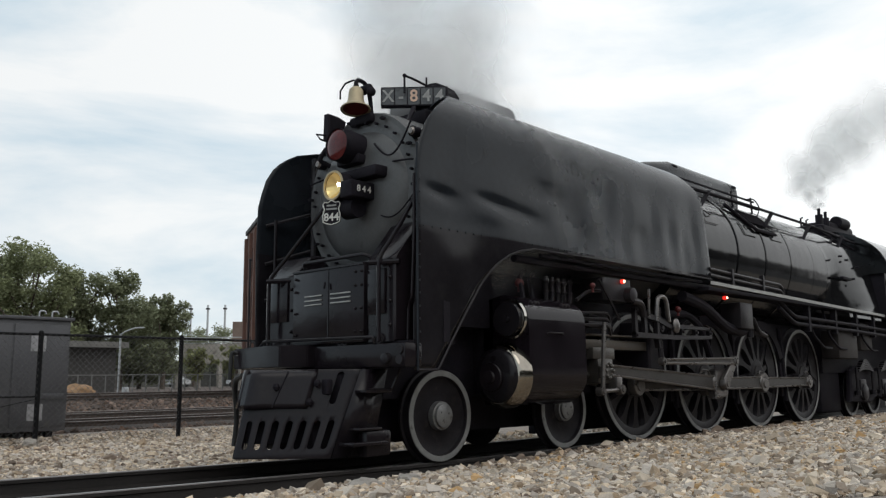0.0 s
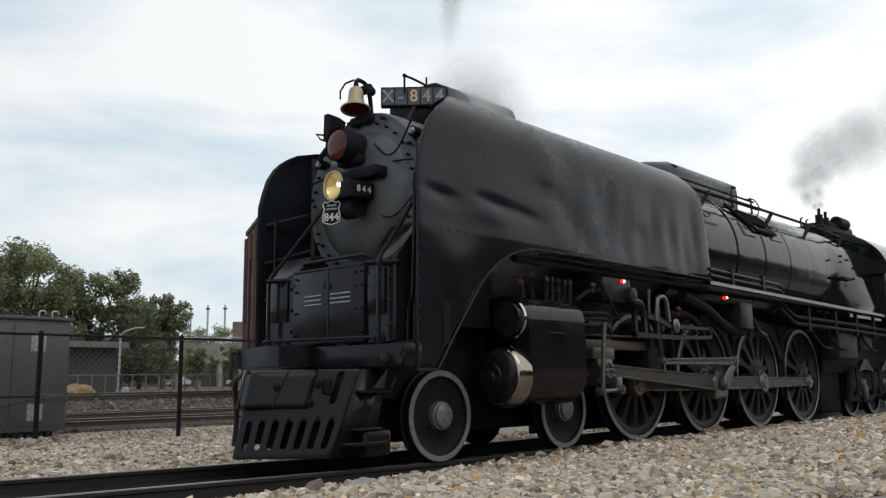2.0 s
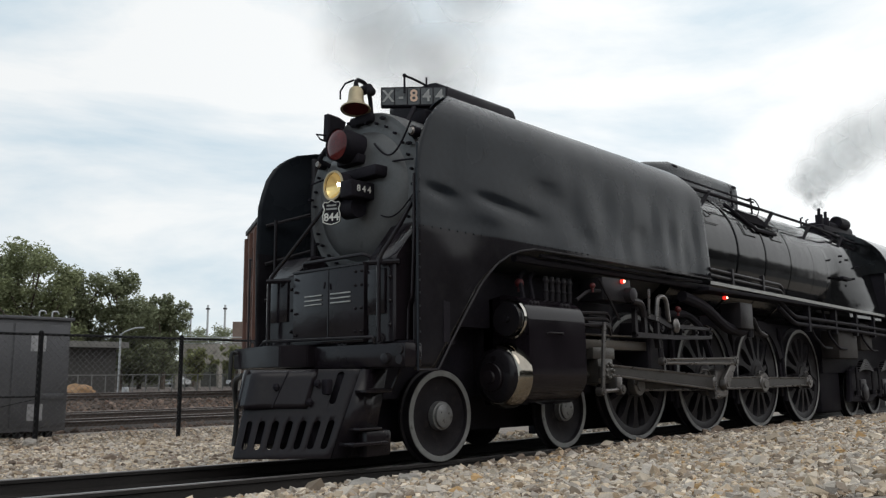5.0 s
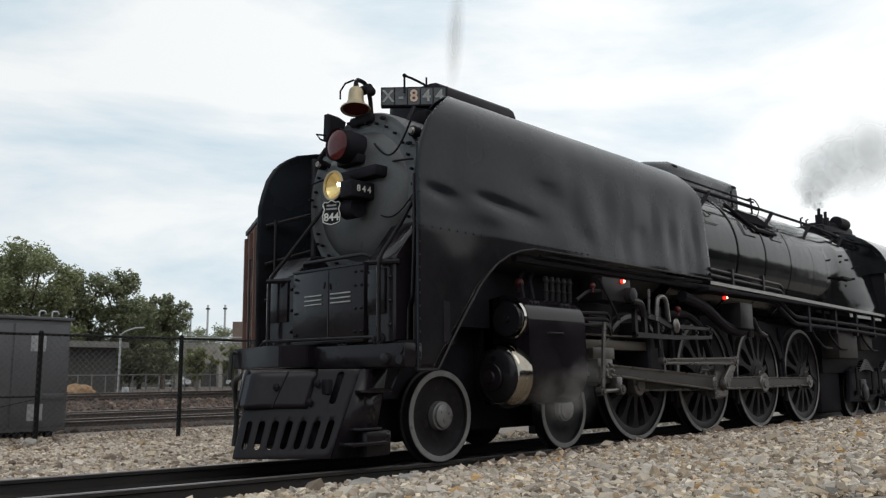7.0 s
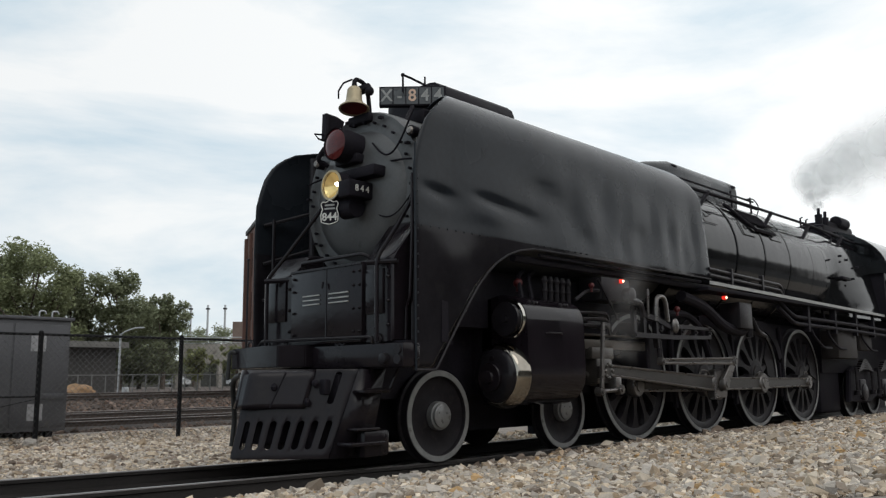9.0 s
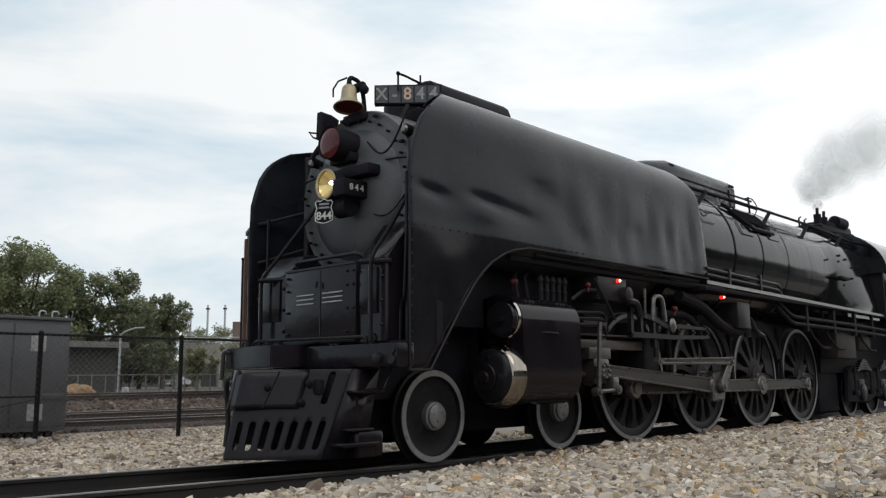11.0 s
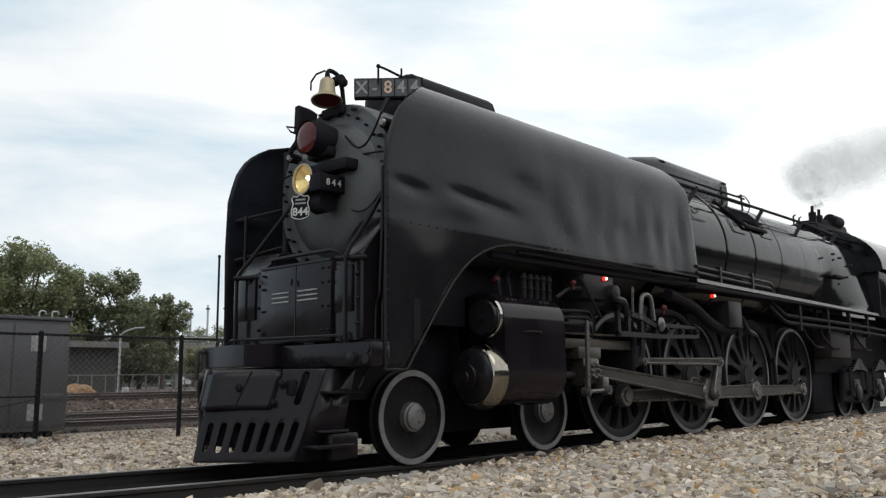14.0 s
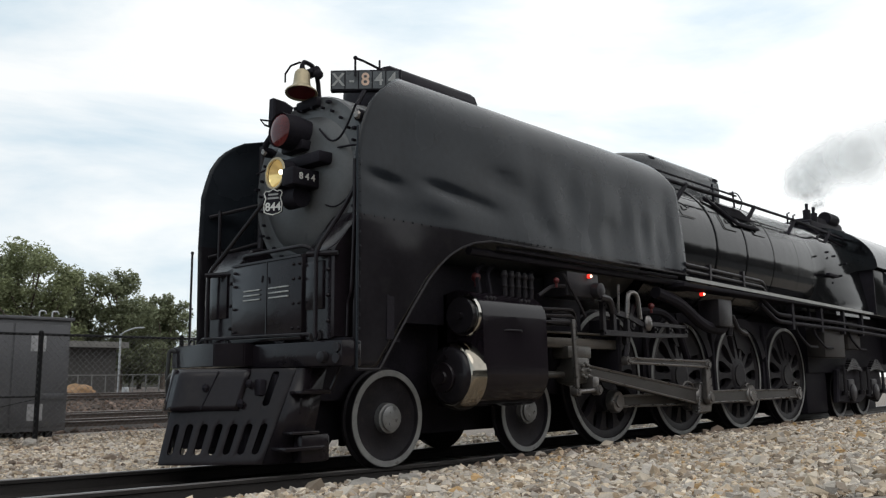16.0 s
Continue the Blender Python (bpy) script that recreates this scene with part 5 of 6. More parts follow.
bm = BM()
xs = [-400, -200, -100, -60, -30, -18] + [-12 + 0.5 * i for i in range(69)] + [24, 30, 40, 60, 100, 200, 400]
ys = [-400, -150, -60, -30, -16, -12] + [-10 + 0.4 * i for i in range(22)] + [-1.3, -1.05, -0.9, 0.9, 1.05, 1.5, 2, 3, 4, 5, 6, 7, 8, 9, 10, 10.6, 11.2, 11.8, 13, 16, 18, 22, 30, 45, 70, 110, 200, 420]
grid = [[bm.verts.new((x, y, ground_z(x, y) + 0.02 * noise.noise(Vector((x, y, 0))) * (1 if abs(y) > 1.2 else 0))) for y in ys] for x in xs]
for a, b in zip(grid, grid[1:]):
    for j in range(len(ys) - 1):
        f = bm.faces.new((a[j], b[j], b[j + 1], a[j + 1]))
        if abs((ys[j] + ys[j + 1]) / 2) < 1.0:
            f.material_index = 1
        if ys[j] > 17.9:
            f.material_index = 2
        # Unseen dark ground behind the viewer, added to darken the mirroring paintwork.
        if ys[j + 1] < -9.9:
            f.material_index = 3
ground = tagged(link("ground", bm, [GRIT, DIRT, material("brown_yard_ballast", (0.10, 0.078, 0.068), 0.9, 0, 4, 0.8, 1.0, 5, stain=(0.22, 0.19, 0.165), stain_at=0.56), material("unseen_dark_ground", (0.05, 0.05, 0.05), 0.85, 0, 1.5, 0.3, 0.4, 40)]), "pale crushed stone ground beside the railway", "ground", kind="structure")


RAILBROWN = material("brown_rusty_rail", (0.06, 0.042, 0.034), 0.6, 0.1, 5, 0.4, 0.3, 60, stretch=(0.3, 1, 1))
RAILDULL = material("dull_rail_head", (0.22, 0.20, 0.19), 0.4, 0.5, 4, 0.2, 0.1, 60, stretch=(0.2, 1, 1))


def track(y, z, x0, x1, label, climb=False):
    rails = thing("railway_track", label, "railway track")
    prof = [(-0.07, -0.17), (0.07, -0.17), (0.07, -0.155), (0.012, -0.135), (0.010, -0.05), (0.036, -0.038), (0.036, -0.008), (0.028, 0.0), (-0.028, 0.0), (-0.036, -0.008), (-0.036, -0.038), (-0.010, -0.05), (-0.012, -0.135), (-0.07, -0.155)]
    xs = [x0] + [v for v in np.arange(-9, 8, 0.5) if x0 < v < x1] + [x1]
    for s in (-1, 1):
        bm = BM()
        rings = [[bm.verts.new((x, y + s * 0.752 + a, z + b + (rise(x) if climb else 0))) for a, b in prof] for x in xs]
        for p, q in zip(rings, rings[1:]):
            for k in range(len(prof)):
                f = bm.faces.new((p[k], p[(k + 1) % len(prof)], q[(k + 1) % len(prof)], q[k]))
                f.material_index = 1 if k in (6, 7, 8) else 0
        part("rail", bm, [RAILSTEEL, RAILTOP] if climb else [RAILBROWN, RAILDULL], rails, "rusty rail with a bright worn head")
    bm = BM()
    box(bm, -0.11, 0.11, -1.25, 1.25, -0.15, 0.0, 0.012)
    me = link("sleeper", bm, SLEEPER)
    first = True
    n = int(min(60, (x1 - x0) / 0.55))
    start = max(x0, -10)
    for k in range(n):
        ob = me if first else new("sleeper", me.data)
        first = False
        x = start + 0.55 * k
        ob.parent = rails
        ob.matrix_basis = pose(x, y + random.uniform(-0.03, 0.03), z - 0.168 + (rise(x) if climb else 0), 0, 0, random.uniform(-1, 1))
    return rails


track(0.0, 0.0, -40, 60, "main track with rusty rails under the locomotive", True)
track(13.7, 0.03, -60, 120, "second track of dark rusty rails on sleepers")
track(17.0, 0.10, -60, 120, "third track of brown rusty rails")
track(36.0, 0.33, -60, 120, "distant track across the yard")
track(41.0, 0.38, -60, 120, "faint rusty track beyond the yard")
bm = BM()
for y0, y1, z in ((12.35, 18.6, -0.10),):
    ra = [bm.verts.new((x, y, zz)) for x in (-60, 120) for y, zz in ((y0 - 0.25, z - 0.25), (y0 + 0.2, z), (y1, z + 0.03), (y1 + 0.6, z - 0.2))]
    for j in range(3):
        bm.faces.new((ra[j], ra[4 + j], ra[5 + j], ra[j + 1]))
tagged(link("ground", bm, material("dark_ballast", (0.05, 0.041, 0.036), 0.9, 0, 1.5, 0.4, 0.9, 14)), "dark brown ballast under the far tracks", "ground", kind="structure")


def stones(name, n, field, size, mat, label, seed):
    """Loose angular stones on a four-sided field of the ground: joined, past counting."""
    rng = np.random.default_rng(seed)
    cube = np.array([(x, y, z) for z in (-1, 1) for x, y in ((-1, -1), (1, -1), (1, 1), (-1, 1))], float) * 0.72
    base = np.vstack([cube, [(0.1, -0.15, 1.12)]])
    faces = np.array([(0, 2, 1), (0, 3, 2), (0, 1, 5), (0, 5, 4), (1, 2, 6), (1, 6, 5), (2, 3, 7), (2, 7, 6), (3, 0, 4), (3, 4, 7), (4, 5, 8), (5, 6, 8), (6, 7, 8), (7, 4, 8)])
    q = np.array(field, float)
    ab = q[1] - q[0], q[2] - q[0]
    ac = q[2] - q[0], q[3] - q[0]
    area = [abs(u[0] * v[1] - u[1] * v[0]) for u, v in (ab, ac)]
    first = rng.uniform(0, 1, n) < area[0] / (area[0] + area[1])
    r1, r2 = rng.uniform(0, 1, n), rng.uniform(0, 1, n)
    flip = r1 + r2 > 1
    r1, r2 = np.where(flip, 1 - r1, r1), np.where(flip, 1 - r2, r2)
    p = q[0] + np.where(first[:, None], r1[:, None] * ab[0] + r2[:, None] * ab[1], r1[:, None] * ac[0] + r2[:, None] * ac[1])
    verts = np.empty((n, 9, 3))
    size_of = size * rng.lognormal(0, 0.36, n)
    turns = rng.uniform(-0.6, 0.6, (n, 3)) * (1, 1, 5.2)
    shape = rng.uniform(0.5, 1.3, (n, 9, 3))
    wide = rng.uniform(0.65, 1.5, (n, 3)) * (1, 1, 0.64)
    lift = rng.uniform(-0.1, 0.6, n)
    for i in range(n):
        s = size_of[i]
        verts[i] = (base * shape[i] * (s * wide[i])) @ np.array(Euler(turns[i]).to_matrix()).T + (p[i, 0], p[i, 1], ground_z(p[i, 0], p[i, 1]) + s * lift[i])
    fs = (faces[None] + (np.arange(n) * 9)[:, None, None]).reshape(-1, 3)
    me = bpy.data.meshes.new(name)
    me.from_pydata(verts.reshape(-1, 3).tolist(), [], fs.tolist())
    me.materials.append(mat)
    return tagged(new(name, me), label, "gravel", kind="stuff")


BANK = ((-3.9, -1.12), (-3.2, -4.4), (0.8, -8.4), (10.0, -5.2))
BANK_FAR = ((-3.9, -1.12), (10.0, -5.2), (14.5, -2.0), (14.5, -1.12))
CESS = ((-5.2, 1.15), (-1.0, 1.15), (6.2, 11.6), (-1.6, 11.6))
stones("gravel", 60000, BANK, 0.0208, STONE, "loose pale crushed limestone ballast", 3)
stones("gravel", 44000, BANK_FAR, 0.0222, STONE, "pale crushed limestone along the track", 13)
stones("gravel", 1900, BANK, 0.021, STONEWARM, "scattered rust-orange stones", 4)
stones("gravel", 1600, BANK_FAR, 0.023, STONEWARM, "rust-orange stones along the track", 14)
stones("gravel", 2400, BANK, 0.019, STONEDARK, "scattered dark stones", 5)
stones("gravel", 8000, ((-0.2, -1.08), (-0.2, -1.6), (13.0, -2.0), (13.0, -1.08)), 0.0255, STONEDARK, "dirty brown ballast beside the rail", 6)
stones("gravel", 36000, CESS, 0.022, STONE, "pale crushed stone between the tracks", 7)
stones("gravel", 1500, CESS, 0.03, STONEDARK, "scattered dark stones between the tracks", 8)
stones("gravel", 4000, ((-1.0, 1.15), (14.0, 1.15), (14.0, 4.0), (1.0, 4.0)), 0.036, STONE, "pale crushed stone beyond the engine", 9)

YARDSTONE = material("brown_yard_stone", (0.115, 0.085, 0.07), 0.9, 0, 6, 0.4, 0.5, 30, random_by="island", palette=((0.0, (1.0, 1.0, 1.0)), (0.4, (0.6, 0.58, 0.56)), (0.7, (1.7, 1.65, 1.6)), (0.85, (1.2, 1.0, 0.85))))
stones("gravel", 18000, ((-1.2, 12.2), (8.5, 12.2), (13.0, 19.6), (1.0, 19.6)), 0.036, YARDSTONE, "brown rusty ballast among the far tracks", 21)
stones("gravel", 9000, ((1.0, 19.6), (13.0, 19.6), (26.0, 38.0), (8.0, 38.0)), 0.055, YARDSTONE, "brown ballast across the yard", 22)


def boulder(x, y, w, d, h, seed):
    bm = BM()
    bmesh.ops.create_icosphere(bm, subdivisions=3, radius=1)
    for v in bm.verts:
        k = 1 + 0.3 * noise.noise(v.co * 1.6 + Vector((seed, 0, 0))) + 0.12 * noise.noise(v.co * 4)
        v.co = Vector((v.co.x * w * k, v.co.y * d * k, v.co.z * h * k))
    ob = tagged(link("rock", bm, material("grey_rock", (0.30, 0.275, 0.245), 0.85, 0, 6, 0.3, 0.8, 30, stain=(0.20, 0.18, 0.155)), 12), "flat grey limestone rock lying in the ballast", "rock", "rocks in the ballast")
    ob.matrix_basis = pose(x, y, ground_z(x, y) + h * 0.45, 0, 0, seed * 40)
    return ob


boulder(-1.86, -1.62, 0.23, 0.14, 0.055, 1)
boulder(-1.42, -1.75, 0.15, 0.11, 0.06, 2)
boulder(-0.4, 9.9, 0.16, 0.12, 0.13, 3)

# ---- fence ----
FY = 10.3
fence = thing("chain_link_fence", "black chain-link fence on pipe posts along the yard", "fence")
FZ0, FZ1 = -0.34, 1.93
for k in range(-3, 5):
    bm = BM()
    x = -0.16 + 3.17 * k
    cyl(bm, (x, FY, FZ0), (x, FY, FZ1 + 0.02), 0.05, 12)
    ball(bm, (x, FY, FZ1 + 0.03), 0.055, 10)
    part("post", bm, FENCEPAINT, fence)
bm = BM()
tube(bm, [(-10, FY, FZ1), (13, FY, FZ1)], 0.028, 8)
part("top_rail", bm, FENCEPAINT, fence)
bm = BM()
tube(bm, [(-3.33, FY, 0.67), (-0.16, FY, 0.67)], 0.02, 6)
tube(bm, [(-3.33, FY, -0.05), (-0.16, FY, 0.63)], 0.008, 5)
part("brace_rail", bm, FENCEPAINT, fence)
verts, faces = [], []
h = FZ1 - FZ0 - 0.06
for s in (-1, 1):
    for k in range(int(23 / 0.13) + 20):
        xa = -10.0 - (h if s > 0 else 0) + 0.13 * k
        a, b = Vector((xa, FY - 0.035 * 1, FZ0 + 0.06)), Vector((xa + h * s, FY - 0.035, FZ1))
        t0, t1 = (max(0, (-10 - xa) / h), min(1, (13 - xa) / h)) if s > 0 else (max(0, (xa - 13) / h), min(1, (xa + 10) / h))
        if t1 <= t0:
            continue
        a, b = a.lerp(b, t0), a.lerp(b, t1)
        i = len(verts)
        w = 0.0045
        for p in (a, b):
            verts += [(p.x - w, p.y + 0.004 * s, p.z), (p.x + w, p.y + 0.004 * s, p.z), (p.x, p.y + 0.004 * s - 0.006, p.z)]
        faces += [(i, i + 1, i + 4, i + 3), (i + 1, i + 2, i + 5, i + 4), (i + 2, i, i + 3, i + 5)]
me = bpy.data.meshes.new("wire_mesh")
me.from_pydata(verts, [], faces)
me.materials.append(WIRE)
wm = tagged(new("wire_mesh", me), "diamond wire mesh", kind="stuff")
wm.parent = fence

# ---- equipment cabinet ----
cabinet = thing("equipment_cabinet", "grey painted steel trackside cabinet on short legs", "cabinet", at=pose(0, 11.35, 0))
bm = BM()
box(bm, -3.6, 0.88, 0, 1.6, -0.08, 2.3, 0.015)
body = part("body", bm, CABINET, cabinet)
bm = BM()
box(bm, -3.66, 0.94, -0.06, 1.68, 2.3, 2.37, 0.012)
part("roof", bm, CABINET, cabinet)
for x0, x1 in ((-3.5, -2.05), (-2.0, -0.35), (-0.3, 0.82)):
    bm = BM()
    box(bm, x0, x1, -0.02, -0.004, 0.02, 2.2, 0.006)
    part("door", bm, CABINET, cabinet)
for z in (1.62, 0.15):
    bm = BM()
    box(bm, 0.04, 0.36, -0.028, -0.022, z, z + 0.35)
    part("notice", bm, material("faded_notice", (0.30, 0.30, 0.31), 0.6, 0, 8, 0.3), cabinet, "pale notice plate")
for x in (-3.3, -1.3, -0.1, 0.5):
    bm = BM()
    box(bm, x, x + 0.16, 0.1, 0.3, -0.36, -0.08, 0.01)
    part("leg", bm, DULL, cabinet)
bm = BM()
box(bm, 0.3, 0.8, -0.05, -0.02, 0.6, 0.72, 0.01)
cyl(bm, (0.78, 0.2, 0.55), (0.85, 0.2, 0.55), 0.06, 8)
part("latch", bm, CABINET, cabinet)
bm = BM()
for x in (0.38, 0.66):
    tube(bm, bend([(x, 0.5, 2.37), (x, 0.5, 2.54), (x + 0.12, 0.5, 2.54), (x + 0.15, 0.5, 2.47)], 0.06), 0.018, 6)
part("vent_pipe", bm, GALV, cabinet)


# ---- trees ----
def tree(x, y, height, spread, leaf, label, seed, n=2600, z=0.3):
    rng = random.Random(seed)
    t = thing("tree", label, "tree", "trees behind the yard", at=pose(x, y, z))
    bm = BM()
    top = height * 0.5
    cyl(bm, (0, 0, -0.5), (0.1, 0, top), height * 0.028, 9, height * 0.012)
    tips = []
    for k in range(16):
        a = rng.uniform(0, 6.28)
        z0 = height * rng.uniform(0.16, 0.5)
        r = spread * rng.uniform(0.35, 0.85)
        tip = Vector((r * math.cos(a), r * math.sin(a), z0 + height * rng.uniform(0.1, 0.42)))
        mid = Vector((0, 0, z0)).lerp(tip, 0.5) + Vector((0, 0, -height * 0.02))
        tube(bm, [(0.05, 0, z0), mid, tip], height * 0.006, 5)
        tips += [tip, mid, tip + Vector((rng.uniform(-1, 1), rng.uniform(-1, 1), rng.uniform(0, 1.2)))]
    for k in range(8):
        tips.append(Vector((rng.uniform(-0.35, 0.35) * spread, rng.uniform(-0.35, 0.35) * spread, height * rng.uniform(0.72, 0.95))))
    part("trunk", bm, BARK, t)
    verts, faces = [], []
    for k in range(int(n * 2.5)):
        c = rng.choice(tips)
        rad = spread * 0.27
        d = Vector((rng.gauss(0, 1), rng.gauss(0, 1), rng.gauss(0, 0.8)))
        p = c + d.normalized() * rad * rng.random() ** 0.5
        e = Euler((rng.uniform(-1, 1), rng.uniform(-1, 1), rng.uniform(0, 6.28))).to_matrix()
        w = rng.uniform(0.10, 0.26)
        i = len(verts)
        for q in ((-w, 0, 0), (0, -w * 0.5, w * 0.12), (w, 0, 0), (0, w * 0.5, w * 0.12)):
            verts.append(p + e @ Vector(q))
        faces += [(i, i + 1, i + 2), (i, i + 2, i + 3)]
    me = bpy.data.meshes.new("crown")
    me.from_pydata(verts, [], faces)
    me.materials.append(leaf)
    cr = tagged(new("crown", me), kind="stuff")
    cr.parent = t
    return t


def yard(px, dist):
    """A place in the direction px (0 to 1568 across the view), dist metres out."""
    a = radians(YAW) + math.atan((px - 784) / 1497)
    return EYE[0] + dist * math.sin(a) / math.cos(a - radians(YAW)), EYE[1] + dist * math.cos(a) / math.cos(a - radians(YAW))


for px, d, h, sp, leaf, lab, seed, n in (
        (-30, 78, 14.4, 5.0, LEAF_A, "tall leafy green tree", 1, 5200),
        (50, 76, 14.2, 4.6, LEAF_A, "tall leafy green tree", 2, 5200),
        (120, 84, 12.6, 3.6, LEAF_B, "leafy dark green tree", 3, 3600),
        (165, 88, 10.2, 2.8, LEAF_B, "slender leafy dark tree", 4, 2400),
        (215, 86, 12.2, 3.0, LEAF_B, "leafy dark green tree with gaps", 5, 3400),
        (250, 90, 10.0, 3.0, LEAF_B, "leafy dark green tree", 6, 2400),
        (291, 84, 9.6, 2.4, LEAF_B, "rounded dark green tree", 7, 3600),
        (345, 120, 8.0, 3.2, LEAF_B, "distant bushy dark green tree", 8, 1500),
        (390, 125, 9.0, 3.6, LEAF_B, "distant bushy dark green tree", 9, 1800),
        (420, 120, 7.0, 2.5, LEAF_C, "yellowish distant leafy tree", 10, 900),
        (352, 70, 3.4, 0.9, LEAF_C, "small yellow-green leafy sapling", 11, 500),
        (414, 70, 3.6, 0.9, LEAF_C, "small yellow-green leafy sapling", 12, 500)):
    tx, ty = yard(px, d)
    tree(tx, ty, h, sp, leaf, lab, seed, n)


# ---- unseen woods behind the viewer, which the paintwork mirrors ----
rng = np.random.default_rng(77)
count = 26000
wx = rng.uniform(-70, 130, count)
wy = -47 + rng.normal(0, 2.2, count)
top = np.array([12.2 + 2.6 * noise.noise(Vector((x * 0.11, 3.0, 0))) + 1.5 * noise.noise(Vector((x * 0.37, 7.0, 0))) for x in wx])
wz = top * rng.uniform(0, 1, count) ** 0.8
verts, faces = [], []
for i in range(count):
    e = Euler((rng.uniform(-1, 1), rng.uniform(-1, 1), rng.uniform(0, 6.28))).to_matrix()
    w = rng.uniform(0.3, 0.75)
    for q in ((-w, 0, -0.3 * w), (0.2 * w, 0.3 * w, -0.7 * w), (w, 0, 0.2 * w), (-0.1 * w, -0.2 * w, 0.8 * w)):
        verts.append(e @ Vector(q) + Vector((wx[i], wy[i], wz[i] + ground_z(0, -40))))
    faces += [(4 * i, 4 * i + 1, 4 * i + 2), (4 * i, 4 * i + 2, 4 * i + 3)]
me = bpy.data.meshes.new("far_woods")
me.from_pydata(verts, [], faces)
me.materials.append(leaf_material("dusty_dark_leaves", (0.105, 0.102, 0.090)))
tagged(new("far_woods", me), "dense green woods behind the viewer", "woods", kind="stuff")


# ---- far buildings ----
def flat(name, px0, px1, d, z0, z1, depth, mat, label, category, d2=None):
    """A building whose front runs between two directions at the distances d and d2."""
    a, b = Vector(yard(px0, d)), Vector(yard(px1, d2 or d))
    u = (b - a).normalized()
    w = Vector((-u.y, u.x))
    if w.dot(a - Vector(EYE[:2])) < 0:
        w = -w
    t = thing(name, label, category)
    bm = BM()
    q = [a, b, b + w * depth, a + w * depth]
    lo = [bm.verts.new((p.x, p.y, z0)) for p in q]
    hi = [bm.verts.new((p.x, p.y, z1)) for p in q]
    for i in range(4):
        bm.faces.new((lo[i], lo[(i + 1) % 4], hi[(i + 1) % 4], hi[i]))
    bm.faces.new(hi)
    part("wall", bm, mat, t)
    return t, a, b, u, w


shed, a, b, u, w = flat("warehouse", 80, 208, 62, 0, 3.6, 10, DARKWALL, "low dark warehouse with a flat grey roof", "warehouse", 66)
bm = BM()
for p, q, z0, z1 in ((a, b, 3.6, 4.05),):
    q4 = [p - w * 0.8, q - w * 0.8 + u * 0.6, q + w * 10, p + w * 10]
    lo = [bm.verts.new((v.x, v.y, z0)) for v in q4]
    hi = [bm.verts.new((v.x, v.y, z1)) for v in q4]
    for i in range(4):
        bm.faces.new((lo[i], lo[(i + 1) % 4], hi[(i + 1) % 4], hi[i]))
    bm.faces.new(hi)
    bm.faces.new(lo[::-1])
part("roof", bm, ROOFING, shed)

bridge, a, b, u, w = flat("overpass", 318, 470, 92, 2.9, 5.0, 5, CONCRETE, "weathered concrete overpass on columns", "overpass")
for k in range(5):
    p = a + u * (b - a).length * k / 4
    bm = BM()
    box(bm, p.x - 0.25, p.x + 0.25, p.y - 0.25 + 0.4, p.y + 0.65, 0, 2.95, 0.04)
    part("column", bm, CONCRETE, bridge)
for k in range(3):
    bm = BM()
    z = 5.1 + 0.3 * k
    tube(bm, [(a.x, a.y, z), (b.x, b.y, z)], 0.05, 6)
    part("railing", bm, GALV, bridge)

# brick building beyond the engine
bx, by = yard(433, 60)
brick_house = thing("brick_building", "tall red brick industrial building with pilasters", "building", at=pose(bx, by, 0, 0, 0, -26.6))
bm = BM()
box(bm, 0, 14, -22, 0, 0, 11.3)
part("wall", bm, BRICK, brick_house)
bm = BM()
box(bm, -0.12, 14, -22, 0.12, 11.3, 11.6, 0.02)
part("parapet", bm, DARKWALL, brick_house)
for k in range(9):
    bm = BM()
    box(bm, -0.2, 0.0, -0.5 - 2.4 * k, 0.0 - 2.4 * k, 0, 11.0)
    part("pilaster", bm, BRICK, brick_house)
for k in range(8):
    for z in (2.0, 5.0, 8.0):
        bm = BM()
        box(bm, -0.05, -0.004, -1.9 - 2.4 * k, -0.9 - 2.4 * k, z, z + 1.9)
        part("window", bm, GLASS, brick_house)
flat("low_building", 411, 452, 95, 0, 7.6, 8, material("dull_brown_brick", (0.17, 0.125, 0.105), 0.85, 0, 0.8, 0.25, 0.3, 8), "low dull brown brick industrial building", "building")
# Added block stands in for brush and closes sky gaps below the trees.
flat("low_building", 20, 470, 128, 0, 4.2, 3, material("grey_brush_fill", (0.10, 0.097, 0.085), 0.8, 0, 0.8, 0.4, 0.4, 3), "low grey block in place of brush behind the yard", "wall")
for px in (336.5, 366.5, 397):
    x, y = yard(px, 240)
    t = thing("chimney", "slender distant steel chimney", "chimney", "distant chimneys", at=pose(x, y, 0))
    bm = BM()
    cyl(bm, (0, 0, 0), (0, 0, 22.6), 0.36, 12, 0.28)
    part("shaft", bm, GALV, t)
    bm = BM()
    cyl(bm, (0, 0, 21.3), (0, 0, 21.7), 0.6, 12)
    part("collar", bm, DULL, t)

# street lamp
lx, ly = yard(214, 58)
lamp = thing("street_lamp", "pale grey street lamp with a curved arm", "street lamp", at=pose(lx, ly, 0, 0, 0, -47))
bm = BM()
cyl(bm, (0, 0, 0), (0, 0, 4.25), 0.085, 10, 0.07)
part("pole", bm, GALV, lamp)
bm = BM()
tube(bm, bend([(0, 0, 4.2), (0.3, 0, 4.4), (0.9, 0, 4.62), (1.3, 0, 4.65)], 0.3), 0.05, 8)
part("arm", bm, GALV, lamp)
bm = BM()
box(bm, 1.15, 1.6, -0.09, 0.09, 4.6, 4.7, 0.03)
part("lantern", bm, GALV, lamp)
bm = BM()
